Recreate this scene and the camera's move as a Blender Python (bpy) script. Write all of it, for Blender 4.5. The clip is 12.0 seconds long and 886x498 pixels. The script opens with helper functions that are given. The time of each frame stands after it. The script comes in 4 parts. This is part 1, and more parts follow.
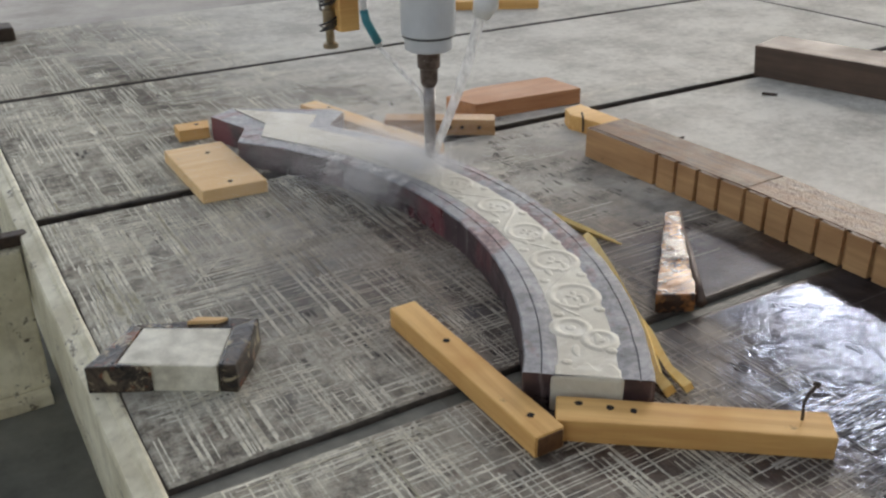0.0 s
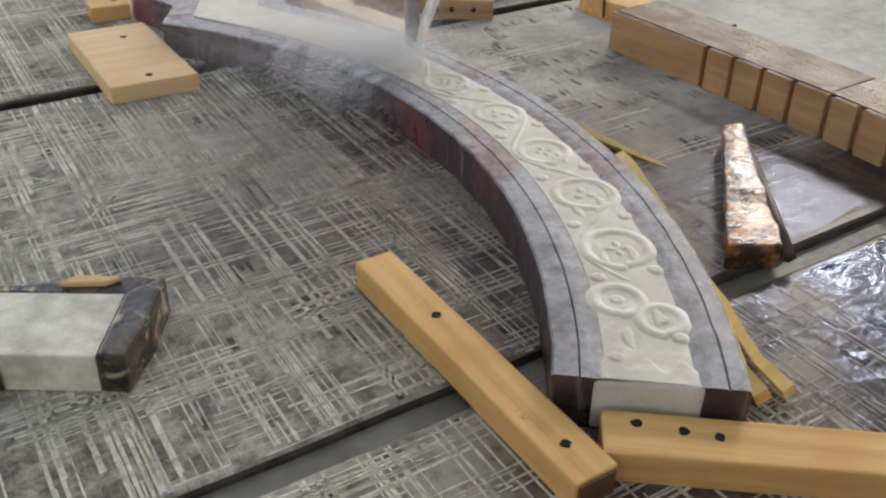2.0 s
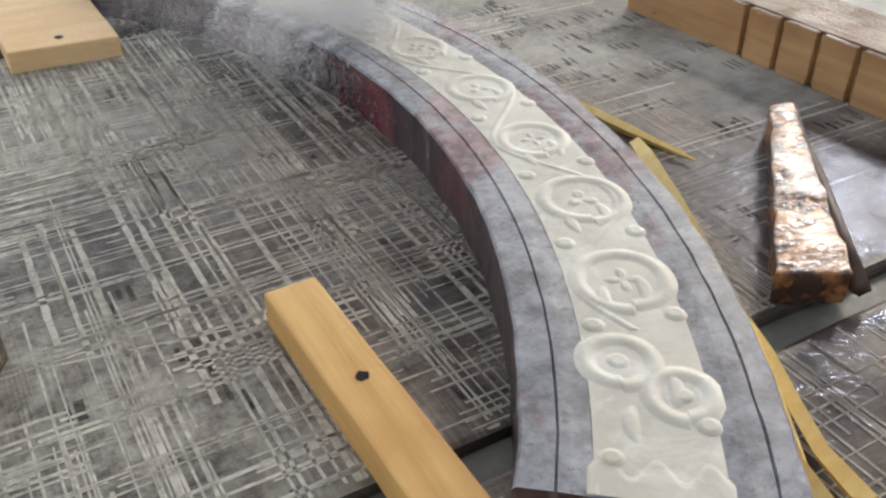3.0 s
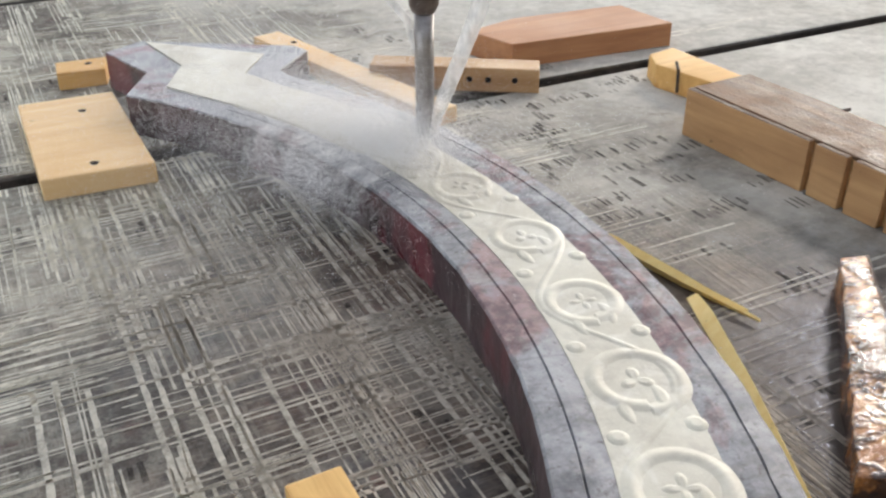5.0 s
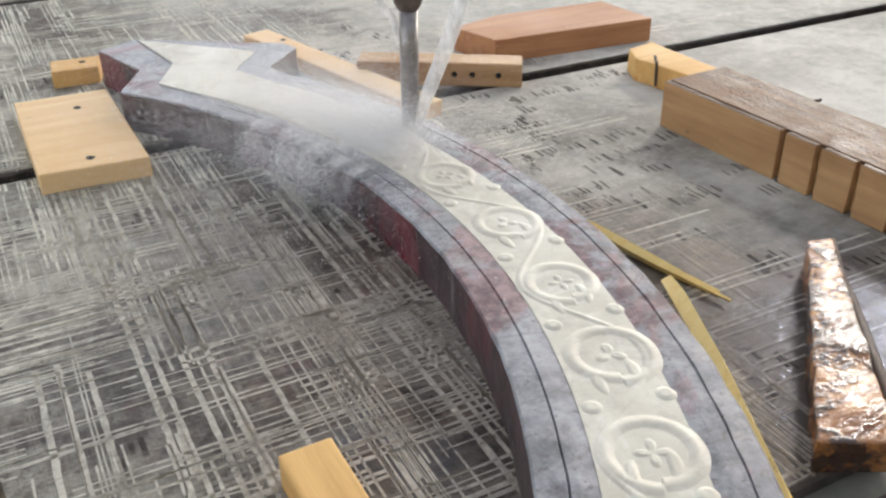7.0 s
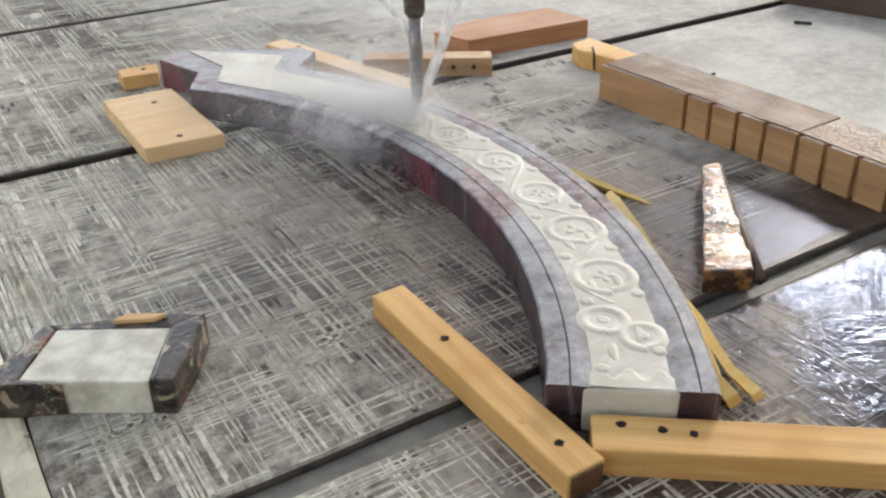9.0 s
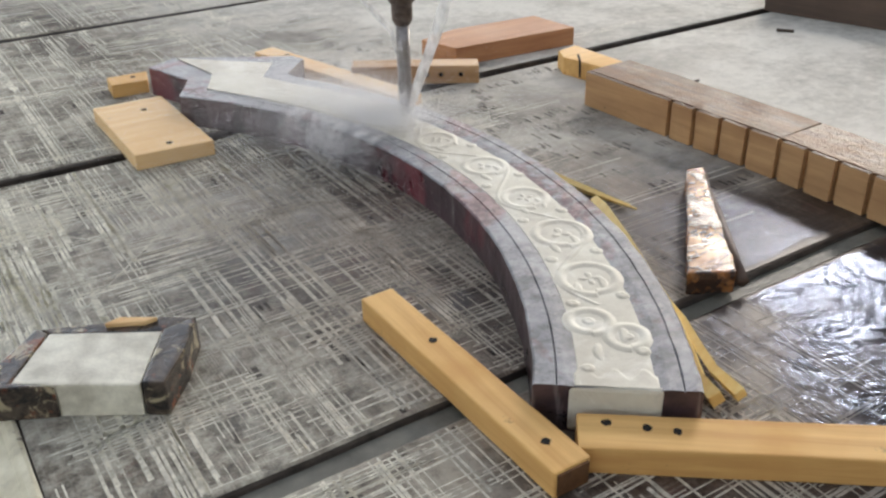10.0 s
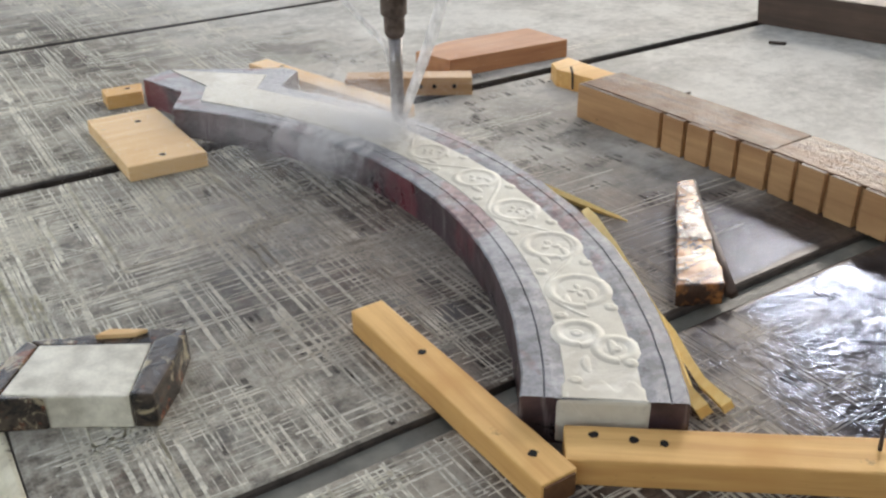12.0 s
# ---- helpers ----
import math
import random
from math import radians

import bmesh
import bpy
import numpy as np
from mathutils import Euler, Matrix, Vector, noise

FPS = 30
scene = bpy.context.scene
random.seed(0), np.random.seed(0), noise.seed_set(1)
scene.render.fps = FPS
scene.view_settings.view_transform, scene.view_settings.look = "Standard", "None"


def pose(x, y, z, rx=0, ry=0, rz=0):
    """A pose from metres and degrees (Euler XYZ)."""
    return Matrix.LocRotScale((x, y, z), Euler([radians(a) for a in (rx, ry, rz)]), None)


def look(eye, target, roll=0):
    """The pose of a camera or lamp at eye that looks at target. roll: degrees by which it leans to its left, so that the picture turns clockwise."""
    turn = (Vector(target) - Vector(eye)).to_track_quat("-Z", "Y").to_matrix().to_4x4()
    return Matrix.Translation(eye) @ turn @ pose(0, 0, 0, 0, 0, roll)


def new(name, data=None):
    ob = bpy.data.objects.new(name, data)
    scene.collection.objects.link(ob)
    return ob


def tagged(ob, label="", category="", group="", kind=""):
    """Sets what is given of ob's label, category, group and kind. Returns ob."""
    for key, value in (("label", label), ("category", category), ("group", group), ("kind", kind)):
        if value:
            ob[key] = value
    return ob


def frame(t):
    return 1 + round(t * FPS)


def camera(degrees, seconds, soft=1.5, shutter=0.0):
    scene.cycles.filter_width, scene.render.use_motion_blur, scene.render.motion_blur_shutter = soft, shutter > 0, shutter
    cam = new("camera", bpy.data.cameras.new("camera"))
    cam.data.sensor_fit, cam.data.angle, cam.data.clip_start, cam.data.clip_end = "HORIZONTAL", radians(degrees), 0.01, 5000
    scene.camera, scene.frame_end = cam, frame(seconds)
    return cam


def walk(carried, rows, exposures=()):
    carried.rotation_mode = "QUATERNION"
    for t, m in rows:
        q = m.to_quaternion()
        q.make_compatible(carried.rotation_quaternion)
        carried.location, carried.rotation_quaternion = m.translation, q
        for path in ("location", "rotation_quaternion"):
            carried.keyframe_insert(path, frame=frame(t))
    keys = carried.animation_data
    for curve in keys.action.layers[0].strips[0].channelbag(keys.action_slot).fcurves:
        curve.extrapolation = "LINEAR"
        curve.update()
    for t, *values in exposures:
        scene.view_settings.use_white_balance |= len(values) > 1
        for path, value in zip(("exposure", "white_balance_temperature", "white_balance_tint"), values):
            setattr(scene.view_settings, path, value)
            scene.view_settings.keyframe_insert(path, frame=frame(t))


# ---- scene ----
cam = camera(51.4, 12.0, 2.4)
PATH = [
    (0, (-0.184, -1.075, 0.877), (0.728, 0.473, -0.001), -0.6),
    (0.5, (-0.173, -1.048, 0.864), (0.742, 0.491, -0.028), -0.3),
    (1, (-0.161, -0.967, 0.835), (0.741, 0.553, -0.099), -0.0),
    (1.5, (-0.097, -0.832, 0.774), (0.816, 0.648, -0.214), -0.5),
    (2, (0.043, -0.66, 0.696), (0.941, 0.766, -0.38), 0.8),
    (2.2, (0.115, -0.601, 0.663), (0.998, 0.823, -0.429), 0.9),
    (2.5, (0.19, -0.529, 0.63), (1.055, 0.896, -0.475), 0.5),
    (3, (0.274, -0.445, 0.567), (1.104, 0.981, -0.563), 0.3),
    (3.5, (0.299, -0.371, 0.567), (1.103, 1.099, -0.526), 0.5),
    (3.7, (0.307, -0.343, 0.569), (1.104, 1.165, -0.475), 0.1),
    (5.3, (0.335, -0.342, 0.617), (1.119, 1.201, -0.386), -0.2),
    (5.5, (0.333, -0.346, 0.615), (1.116, 1.197, -0.389), -0.3),
    (6, (0.335, -0.356, 0.61), (1.115, 1.181, -0.404), -0.5),
    (6.5, (0.336, -0.363, 0.609), (1.12, 1.171, -0.406), -0.6),
    (7, (0.319, -0.39, 0.625), (1.12, 1.142, -0.381), -0.4),
    (7.5, (0.243, -0.501, 0.666), (1.081, 1.023, -0.321), -0.1),
    (7.7, (0.193, -0.557, 0.679), (1.052, 0.955, -0.309), -0.3),
    (9.3, (-0.033, -0.8, 0.766), (0.879, 0.686, -0.214), -1.3),
    (9.5, (-0.033, -0.803, 0.769), (0.886, 0.681, -0.208), -1.2),
    (10, (-0.034, -0.802, 0.759), (0.897, 0.68, -0.209), -1.2),
    (10.5, (-0.038, -0.801, 0.763), (0.902, 0.681, -0.195), -1.0),
    (11, (-0.037, -0.805, 0.767), (0.905, 0.68, -0.187), -1.0),
    (11.5, (-0.034, -0.806, 0.765), (0.911, 0.679, -0.184), -1.0),
    (12, (-0.025, -0.812, 0.764), (0.915, 0.677, -0.185), -1.1),
]
walk(cam, [(t, look(eye, target, roll)) for t, eye, target, roll in PATH],
     [(0, 1.22, 7000, 12), (1.5, 1.25, 7000, 12), (3, 1.64, 7000, 12), (6.5, 1.84, 7000, 12), (9.5, 1.70, 7000, 12), (10.5, 1.62, 7000, 12), (12, 1.68, 7000, 12)])

# ---- light ----
world = bpy.data.worlds.new("overcast_sky")
scene.world = world
world.use_nodes = True
wn, wl = world.node_tree.nodes, world.node_tree.links
wn.clear()
sky = wn.new("ShaderNodeTexSky")
sky.sky_type = "NISHITA"
sky.sun_disc = False
sky.sun_elevation, sky.sun_rotation = radians(30), radians(57)
sky.air_density, sky.dust_density, sky.ozone_density = 1.0, 1.2, 1.2
soften = wn.new("ShaderNodeHueSaturation")
soften.inputs["Saturation"].default_value = 0.5
bg = wn.new("ShaderNodeBackground")
bg.inputs["Strength"].default_value = 0.15
wout = wn.new("ShaderNodeOutputWorld")
wl.new(sky.outputs[0], soften.inputs["Color"])
wl.new(soften.outputs[0], bg.inputs[0])
wl.new(bg.outputs[0], wout.inputs[0])
sun = new("sun", bpy.data.lights.new("sun", "SUN"))
sun.data.energy, sun.data.angle, sun.data.color = 0.3, radians(7), (1.0, 0.98, 0.96)
sun.matrix_world = look((7.26, 4.72, 5.0), (0, 0, 0))


# ---- materials ----
class Mat:
    """A small builder for node materials."""

    def __init__(self, name, coords="Object"):
        self.m = bpy.data.materials.new(name)
        self.m.use_nodes = True
        self.t = self.m.node_tree
        self.b = self.t.nodes["Principled BSDF"]
        self.co = self.t.nodes.new("ShaderNodeTexCoord").outputs[coords]

    def put(self, socket, value):
        if isinstance(value, bpy.types.NodeSocket):
            self.t.links.new(value, socket)
        elif isinstance(value, (tuple, list)) and len(value) == 3 and socket.type == "RGBA":
            socket.default_value = (*value, 1)
        else:
            socket.default_value = value

    def map(self, scale=(1, 1, 1), loc=(0, 0, 0), rz=0.0, vec=None):
        n = self.t.nodes.new("ShaderNodeMapping")
        self.put(n.inputs["Vector"], vec or self.co)
        n.inputs["Scale"].default_value, n.inputs["Location"].default_value = scale, loc
        n.inputs["Rotation"].default_value = (0, 0, radians(rz))
        return n.outputs[0]

    def noise(self, scale=5.0, detail=3.0, rough=0.55, vec=None, warp=0.0):
        n = self.t.nodes.new("ShaderNodeTexNoise")
        self.put(n.inputs["Vector"], vec or self.co)
        n.inputs["Scale"].default_value, n.inputs["Detail"].default_value = scale, detail
        n.inputs["Roughness"].default_value, n.inputs["Distortion"].default_value = rough, warp
        return n.outputs[0]

    def cells(self, scale=5.0, feature="F1", vec=None):
        n = self.t.nodes.new("ShaderNodeTexVoronoi")
        n.feature = feature
        self.put(n.inputs["Vector"], vec or self.co)
        n.inputs["Scale"].default_value = scale
        return n.outputs[0]

    def ramp(self, fac, lo, hi, a=0.0, b=1.0):
        n = self.t.nodes.new("ShaderNodeMapRange")
        self.put(n.inputs[0], fac)
        for i, v in enumerate((lo, hi, a, b)):
            n.inputs[i + 1].default_value = v
        return n.outputs[0]

    def op(self, kind, a, b=0.0, clamp=False):
        n = self.t.nodes.new("ShaderNodeMath")
        n.operation, n.use_clamp = kind, clamp
        self.put(n.inputs[0], a)
        self.put(n.inputs[1], b)
        return n.outputs[0]

    def mix(self, a, b, fac):
        n = self.t.nodes.new("ShaderNodeMix")
        n.data_type = "RGBA"
        self.put(n.inputs[0], fac)
        self.put(n.inputs[6], a)
        self.put(n.inputs[7], b)
        return n.outputs[2]

    def far(self, place):
        n = self.t.nodes.new("ShaderNodeVectorMath")
        n.operation = "DISTANCE"
        self.put(n.inputs[0], self.co)
        n.inputs[1].default_value = place
        return n.outputs["Value"]

    def xyz(self):
        n = self.t.nodes.new("ShaderNodeSeparateXYZ")
        self.put(n.inputs[0], self.co)
        return n.outputs

    def random(self):
        return self.t.nodes.new("ShaderNodeObjectInfo").outputs["Random"]

    def bump(self, height, strength=0.3, distance=0.002):
        n = self.t.nodes.new("ShaderNodeBump")
        n.inputs["Strength"].default_value, n.inputs["Distance"].default_value = strength, distance
        self.put(n.inputs["Height"], height)
        self.put(self.b.inputs["Normal"], n.outputs[0])

    def done(self, color, rough=0.6, metal=0.0, spec=None):
        self.put(self.b.inputs["Base Color"], color)
        self.put(self.b.inputs["Roughness"], rough)
        self.put(self.b.inputs["Metallic"], metal)
        if spec is not None:
            self.put(self.b.inputs["Specular IOR Level"], spec)
        return self.m


def make_bed_stone():
    m = Mat("scored_bed_stone")
    patch = m.noise(3.2, 6, 0.65)
    mottle = m.noise(19, 5, 0.7)
    fine = m.noise(75, 4, 0.7)
    grit = m.noise(230, 3, 0.7)
    wander = m.noise(2.1, 5, 0.6)
    px, py, pz = m.xyz()
    # wet where the cooling water lies: a belt along the arch and the hollow behind it
    dist = m.op("MINIMUM", m.far((1.20, -0.12, 0.0)), m.op("MINIMUM", m.far((0.66, 0.42, 0.0)), m.op("MINIMUM", m.far((0.86, 0.05, 0.0)), m.op("MINIMUM", m.far((0.62, -0.38, 0.0)), m.far((1.10, -0.55, 0.0))))))
    dry = m.ramp(m.op("ADD", dist, m.op("MULTIPLY", wander, 1.0)), 0.74, 1.36)
    soaked = m.ramp(m.op("ADD", m.op("MINIMUM", m.far((1.25, -0.42, 0.0)), m.far((1.05, -0.20, 0.0))), m.op("MULTIPLY", wander, 0.5)), 0.78, 0.50)
    # towards the far side stone dust has filled the saw lines
    filled = m.ramp(m.op("ADD", m.op("ADD", px, m.op("MULTIPLY", py, 0.30)), m.op("MULTIPLY", m.op("SUBTRACT", wander, 0.5), 1.1)), 1.15, 1.75)

    def score(scale, loc, turn, lo, hi, detail=1.6):
        return m.ramp(m.noise(1, detail, 0.5, m.map(scale, loc, turn)), lo, hi)

    # the finest saw lines, too thin to tell apart
    yb = score((150, 1.6, 1), (3, 1, 0), 0.6, 0.53, 0.60)
    yc = score((260, 3.0, 1), (8, 2, 0), -0.5, 0.53, 0.62)
    xb = score((2.6, 160, 1), (5, 2, 0), -0.6, 0.55, 0.62)
    xc = score((5.0, 270, 1), (1, 9, 0), 0.5, 0.55, 0.64)
    my = m.ramp(m.noise(1, 4, 0.6, m.map((9, 3.2, 1), (4, 0, 0))), 0.40, 0.58)
    mx = m.ramp(m.noise(1, 4, 0.6, m.map((3.4, 8, 1), (0, 9, 0))), 0.42, 0.60)
    lines = m.op("MAXIMUM", m.op("MULTIPLY", m.op("MAXIMUM", yb, yc), my), m.op("MULTIPLY", m.op("MAXIMUM", xb, xc), mx))
    lines = m.op("MULTIPLY", lines, m.ramp(m.op("ADD", mottle, m.op("MULTIPLY", fine, 0.5)), 0.62, 0.85, 0.15, 0.8))
    lines = m.op("MULTIPLY", lines, m.op("MULTIPLY", m.ramp(filled, 0, 1, 1.0, 0.3), m.ramp(soaked, 0, 1, 1.0, 0.3)))

    blend = m.op("ADD", m.op("MULTIPLY", patch, 0.45), m.op("ADD", m.op("MULTIPLY", mottle, 0.35), m.op("MULTIPLY", fine, 0.20)))
    wetc = m.mix((0.024, 0.015, 0.011), (0.140, 0.098, 0.072), m.ramp(blend, 0.44, 0.59))
    dryc = m.mix((0.060, 0.048, 0.037), (0.330, 0.300, 0.238), m.ramp(blend, 0.44, 0.57))
    col = m.mix(wetc, dryc, dry)
    # bluish and reddish stone shows in places
    col = m.mix(col, (0.15, 0.155, 0.165), m.op("MULTIPLY", m.ramp(m.noise(6.5, 4, 0.65, m.map((1, 1, 1), (4, 6, 2))), 0.54, 0.66), 0.3))
    rust = m.op("MULTIPLY", m.ramp(m.noise(13, 4, 0.65, m.map((1, 1, 1), (1, 5, 2))), 0.60, 0.68), m.ramp(filled, 0, 1, 0.75, 0.1))
    col = m.mix(col, (0.105, 0.050, 0.038), rust)
    # pale stone powder lies on the near side
    speck = m.noise(34, 6, 0.75, m.map((1, 1, 1), (5, 5, 3)))
    powder = m.ramp(m.op("ADD", m.op("ADD", px, m.op("MULTIPLY", py, 0.06)), m.op("MULTIPLY", m.op("SUBTRACT", wander, 0.5), 1.2)), 0.66, 0.18)
    powder = m.op("MULTIPLY", powder, m.ramp(m.op("ADD", m.op("MULTIPLY", speck, 0.6), m.op("MULTIPLY", patch, 0.4)), 0.44, 0.57, 0.10, 0.70))
    col = m.mix(col, (0.56, 0.54, 0.44), powder)
    pale = m.mix((0.42, 0.405, 0.355), (0.64, 0.625, 0.56), m.ramp(m.op("ADD", m.op("MULTIPLY", patch, 0.6), m.op("MULTIPLY", speck, 0.4)), 0.42, 0.56))
    col = m.mix(col, (0.042, 0.032, 0.026), m.op("MULTIPLY", soaked, 0.7))
    col = m.mix(col, pale, m.op("MULTIPLY", m.op("MULTIPLY", filled, m.op("MULTIPLY", m.ramp(dry, 0.05, 0.5), m.ramp(soaked, 0, 1, 1, 0.1))), 0.92))
    col = m.mix(col, m.mix((0.40, 0.36, 0.30), (0.68, 0.65, 0.54), m.op("MAXIMUM", dry, powder)), m.op("MULTIPLY", lines, 0.42))
    grime = m.op("MULTIPLY", m.ramp(m.noise(11, 6, 0.72, m.map((1, 1, 1), (6, 3, 1))), 0.53, 0.64), m.ramp(m.op("MAXIMUM", filled, powder), 0, 1, 0.75, 0.15))
    col = m.mix(col, (0.060, 0.045, 0.037), grime)
    col = m.mix(col, (0.03, 0.025, 0.02), m.op("MULTIPLY", m.ramp(fine, 0.60, 0.74), 0.4))
    dust = m.op("MULTIPLY", m.ramp(m.noise(8.5, 6, 0.72, m.map((1, 1, 1), (2, 9, 5))), 0.52, 0.66), m.ramp(grit, 0.35, 0.65))
    col = m.mix(col, (0.42, 0.395, 0.33), m.op("MULTIPLY", dust, m.ramp(soaked, 0, 1, 0.5, 0.1)))
    rough = m.ramp(m.op("ADD", dry, m.op("MULTIPLY", m.op("SUBTRACT", mottle, 0.5), 0.9)), 0.0, 0.9, 0.36, 0.75)
    m.bump(m.op("ADD", m.op("ADD", m.op("MULTIPLY", fine, 0.5), m.op("MULTIPLY", grit, 0.3)), lines), 0.5, 0.0016)
    return m.done(col, rough, 0.0, 0.20)


def make_score(name, wet, dry, cover):
    """What lies in a single saw line: it covers the stone where it has not been rubbed away."""
    m = Mat(name)
    t = m.t
    dist = m.op("MINIMUM", m.far((1.20, -0.12, 0.0)), m.op("MINIMUM", m.far((0.72, 0.40, 0.0)), m.op("MINIMUM", m.far((0.86, 0.05, 0.0)), m.far((1.10, -0.55, 0.0)))))
    worn = m.ramp(m.op("ADD", m.op("MULTIPLY", m.noise(12, 4, 0.65), 0.6), m.op("MULTIPLY", m.noise(90, 4, 0.7), 0.4)), 0.35, 0.57, 0.28 * cover, 0.92 * cover)
    m.put(m.b.inputs["Base Color"], m.mix(m.mix(wet, dry, m.ramp(m.op("ADD", dist, m.op("MULTIPLY", m.noise(2.1, 4, 0.6), 0.8)), 0.55, 1.05)), (0.30, 0.27, 0.22), m.op("MULTIPLY", m.ramp(m.noise(40, 4, 0.7), 0.52, 0.68), 0.5)))
    m.b.inputs["Roughness"].default_value = 0.7
    m.b.inputs["Specular IOR Level"].default_value = 0.2
    clear = t.nodes.new("ShaderNodeBsdfTransparent")
    mixn = t.nodes.new("ShaderNodeMixShader")
    m.put(mixn.inputs[0], worn)
    t.links.new(clear.outputs[0], mixn.inputs[1])
    t.links.new(m.b.outputs[0], mixn.inputs[2])
    t.links.new(mixn.outputs[0], t.nodes["Material Output"].inputs[0])
    return m.m


def make_wood(name, light, darkc, wet=0.0, scale=1.0, spec=0.35):
    m = Mat(name)
    grain = m.noise(1, 5, 0.65, m.map((2.2 * scale, 34 * scale, 34 * scale)), 0.4)
    fibre = m.noise(1, 3, 0.6, m.map((9, 320, 320)))
    stain = m.noise(7, 4, 0.6)
    knots = m.ramp(m.cells(5.0), 0.0, 0.10)
    col = m.mix(light, darkc, m.ramp(grain, 0.38, 0.68))
    col = m.mix(col, darkc, m.op("MULTIPLY", m.ramp(stain, 0.5, 0.75), 0.6))
    col = m.mix(m.mix(col, (0.12, 0.06, 0.025), 0.5), col, knots)
    col = m.mix(col, (0.03, 0.02, 0.012), m.op("MULTIPLY", m.ramp(m.noise(24, 4, 0.7), 0.66, 0.76), 0.6))
    m.bump(m.op("ADD", m.op("MULTIPLY", fibre, 0.5), grain), 0.35, 0.0015)
    return m.done(col, m.ramp(stain, 0.3, 0.7, max(0.08, 0.5 - 0.45 * wet), max(0.2, 0.72 - 0.5 * wet)), 0.0, spec)


def make_beam_top(name, wet):
    """The weathered upper face of a beam: brown, blotched with grey dust, beaded with water."""
    m = Mat(name)
    grain = m.noise(1, 5, 0.65, m.map((3, 60, 60)), 0.4)
    blot = m.noise(14, 5, 0.7)
    fine = m.noise(110, 4, 0.7)
    col = m.mix((0.060, 0.034, 0.022), (0.200, 0.115, 0.068), m.ramp(m.op("ADD", m.op("MULTIPLY", grain, 0.6), m.op("MULTIPLY", blot, 0.4)), 0.40, 0.60))
    col = m.mix(col, (0.26, 0.215, 0.165), m.op("MULTIPLY", m.ramp(m.noise(9, 5, 0.7, m.map((1, 1, 1), (3, 7, 1))), 0.52, 0.68), 0.55))
    col = m.mix(col, (0.03, 0.02, 0.015), m.op("MULTIPLY", m.ramp(fine, 0.58, 0.72), 0.6))
    beads = m.ramp(m.cells(130), 0.45, 0.1)
    rib = m.noise(1, 2, 0.5, m.map((22, 150, 60)), 0.6)
    m.bump(m.op("ADD", m.op("MULTIPLY", grain, 0.6), m.op("ADD", m.op("MULTIPLY", beads, 0.25 + 0.4 * wet), m.op("MULTIPLY", rib, 0.4 + 0.9 * wet))), 0.75, 0.0022)
    return m.done(col, m.ramp(blot, 0.35, 0.65, 0.34 - 0.06 * wet, 0.62 - 0.18 * wet), 0.0, 0.10 - 0.02 * wet)


def make_plain(name, a, b, rough=0.6, metal=0.0, scale=12.0, bump=0.2):
    m = Mat(name)
    n = m.noise(scale, 5, 0.65)
    f = m.noise(scale * 9, 3, 0.6)
    m.bump(m.op("ADD", n, m.op("MULTIPLY", f, 0.4)), bump, 0.002)
    return m.done(m.mix(a, b, m.ramp(n, 0.35, 0.65)), m.ramp(f, 0.3, 0.7, rough * 0.8, min(1, rough * 1.2)), metal)


def make_paint():
    """Cream paint on steel, scuffed, with flakes gone down to the rust."""
    m = Mat("chipped_cream_paint")
    n, f = m.noise(9, 5, 0.65), m.noise(60, 4, 0.7)
    col = m.mix((0.56, 0.51, 0.35), (0.77, 0.725, 0.545), m.ramp(n, 0.38, 0.60))
    chip = m.ramp(m.op("ADD", m.op("MULTIPLY", m.noise(16, 6, 0.75, m.map((1, 0.45, 1), (2, 4, 6))), 0.7), m.op("MULTIPLY", f, 0.3)), 0.575, 0.60)
    col = m.mix(col, (0.075, 0.048, 0.033), m.op("MULTIPLY", chip, 0.85))
    col = m.mix(col, (0.33, 0.29, 0.20), m.op("MULTIPLY", m.ramp(m.noise(1, 5, 0.7, m.map((30, 30, 4))), 0.54, 0.70), 0.5))
    m.bump(m.op("SUBTRACT", m.op("MULTIPLY", f, 0.4), chip), 0.5, 0.0015)
    return m.done(col, m.ramp(f, 0.3, 0.7, 0.42, 0.65))


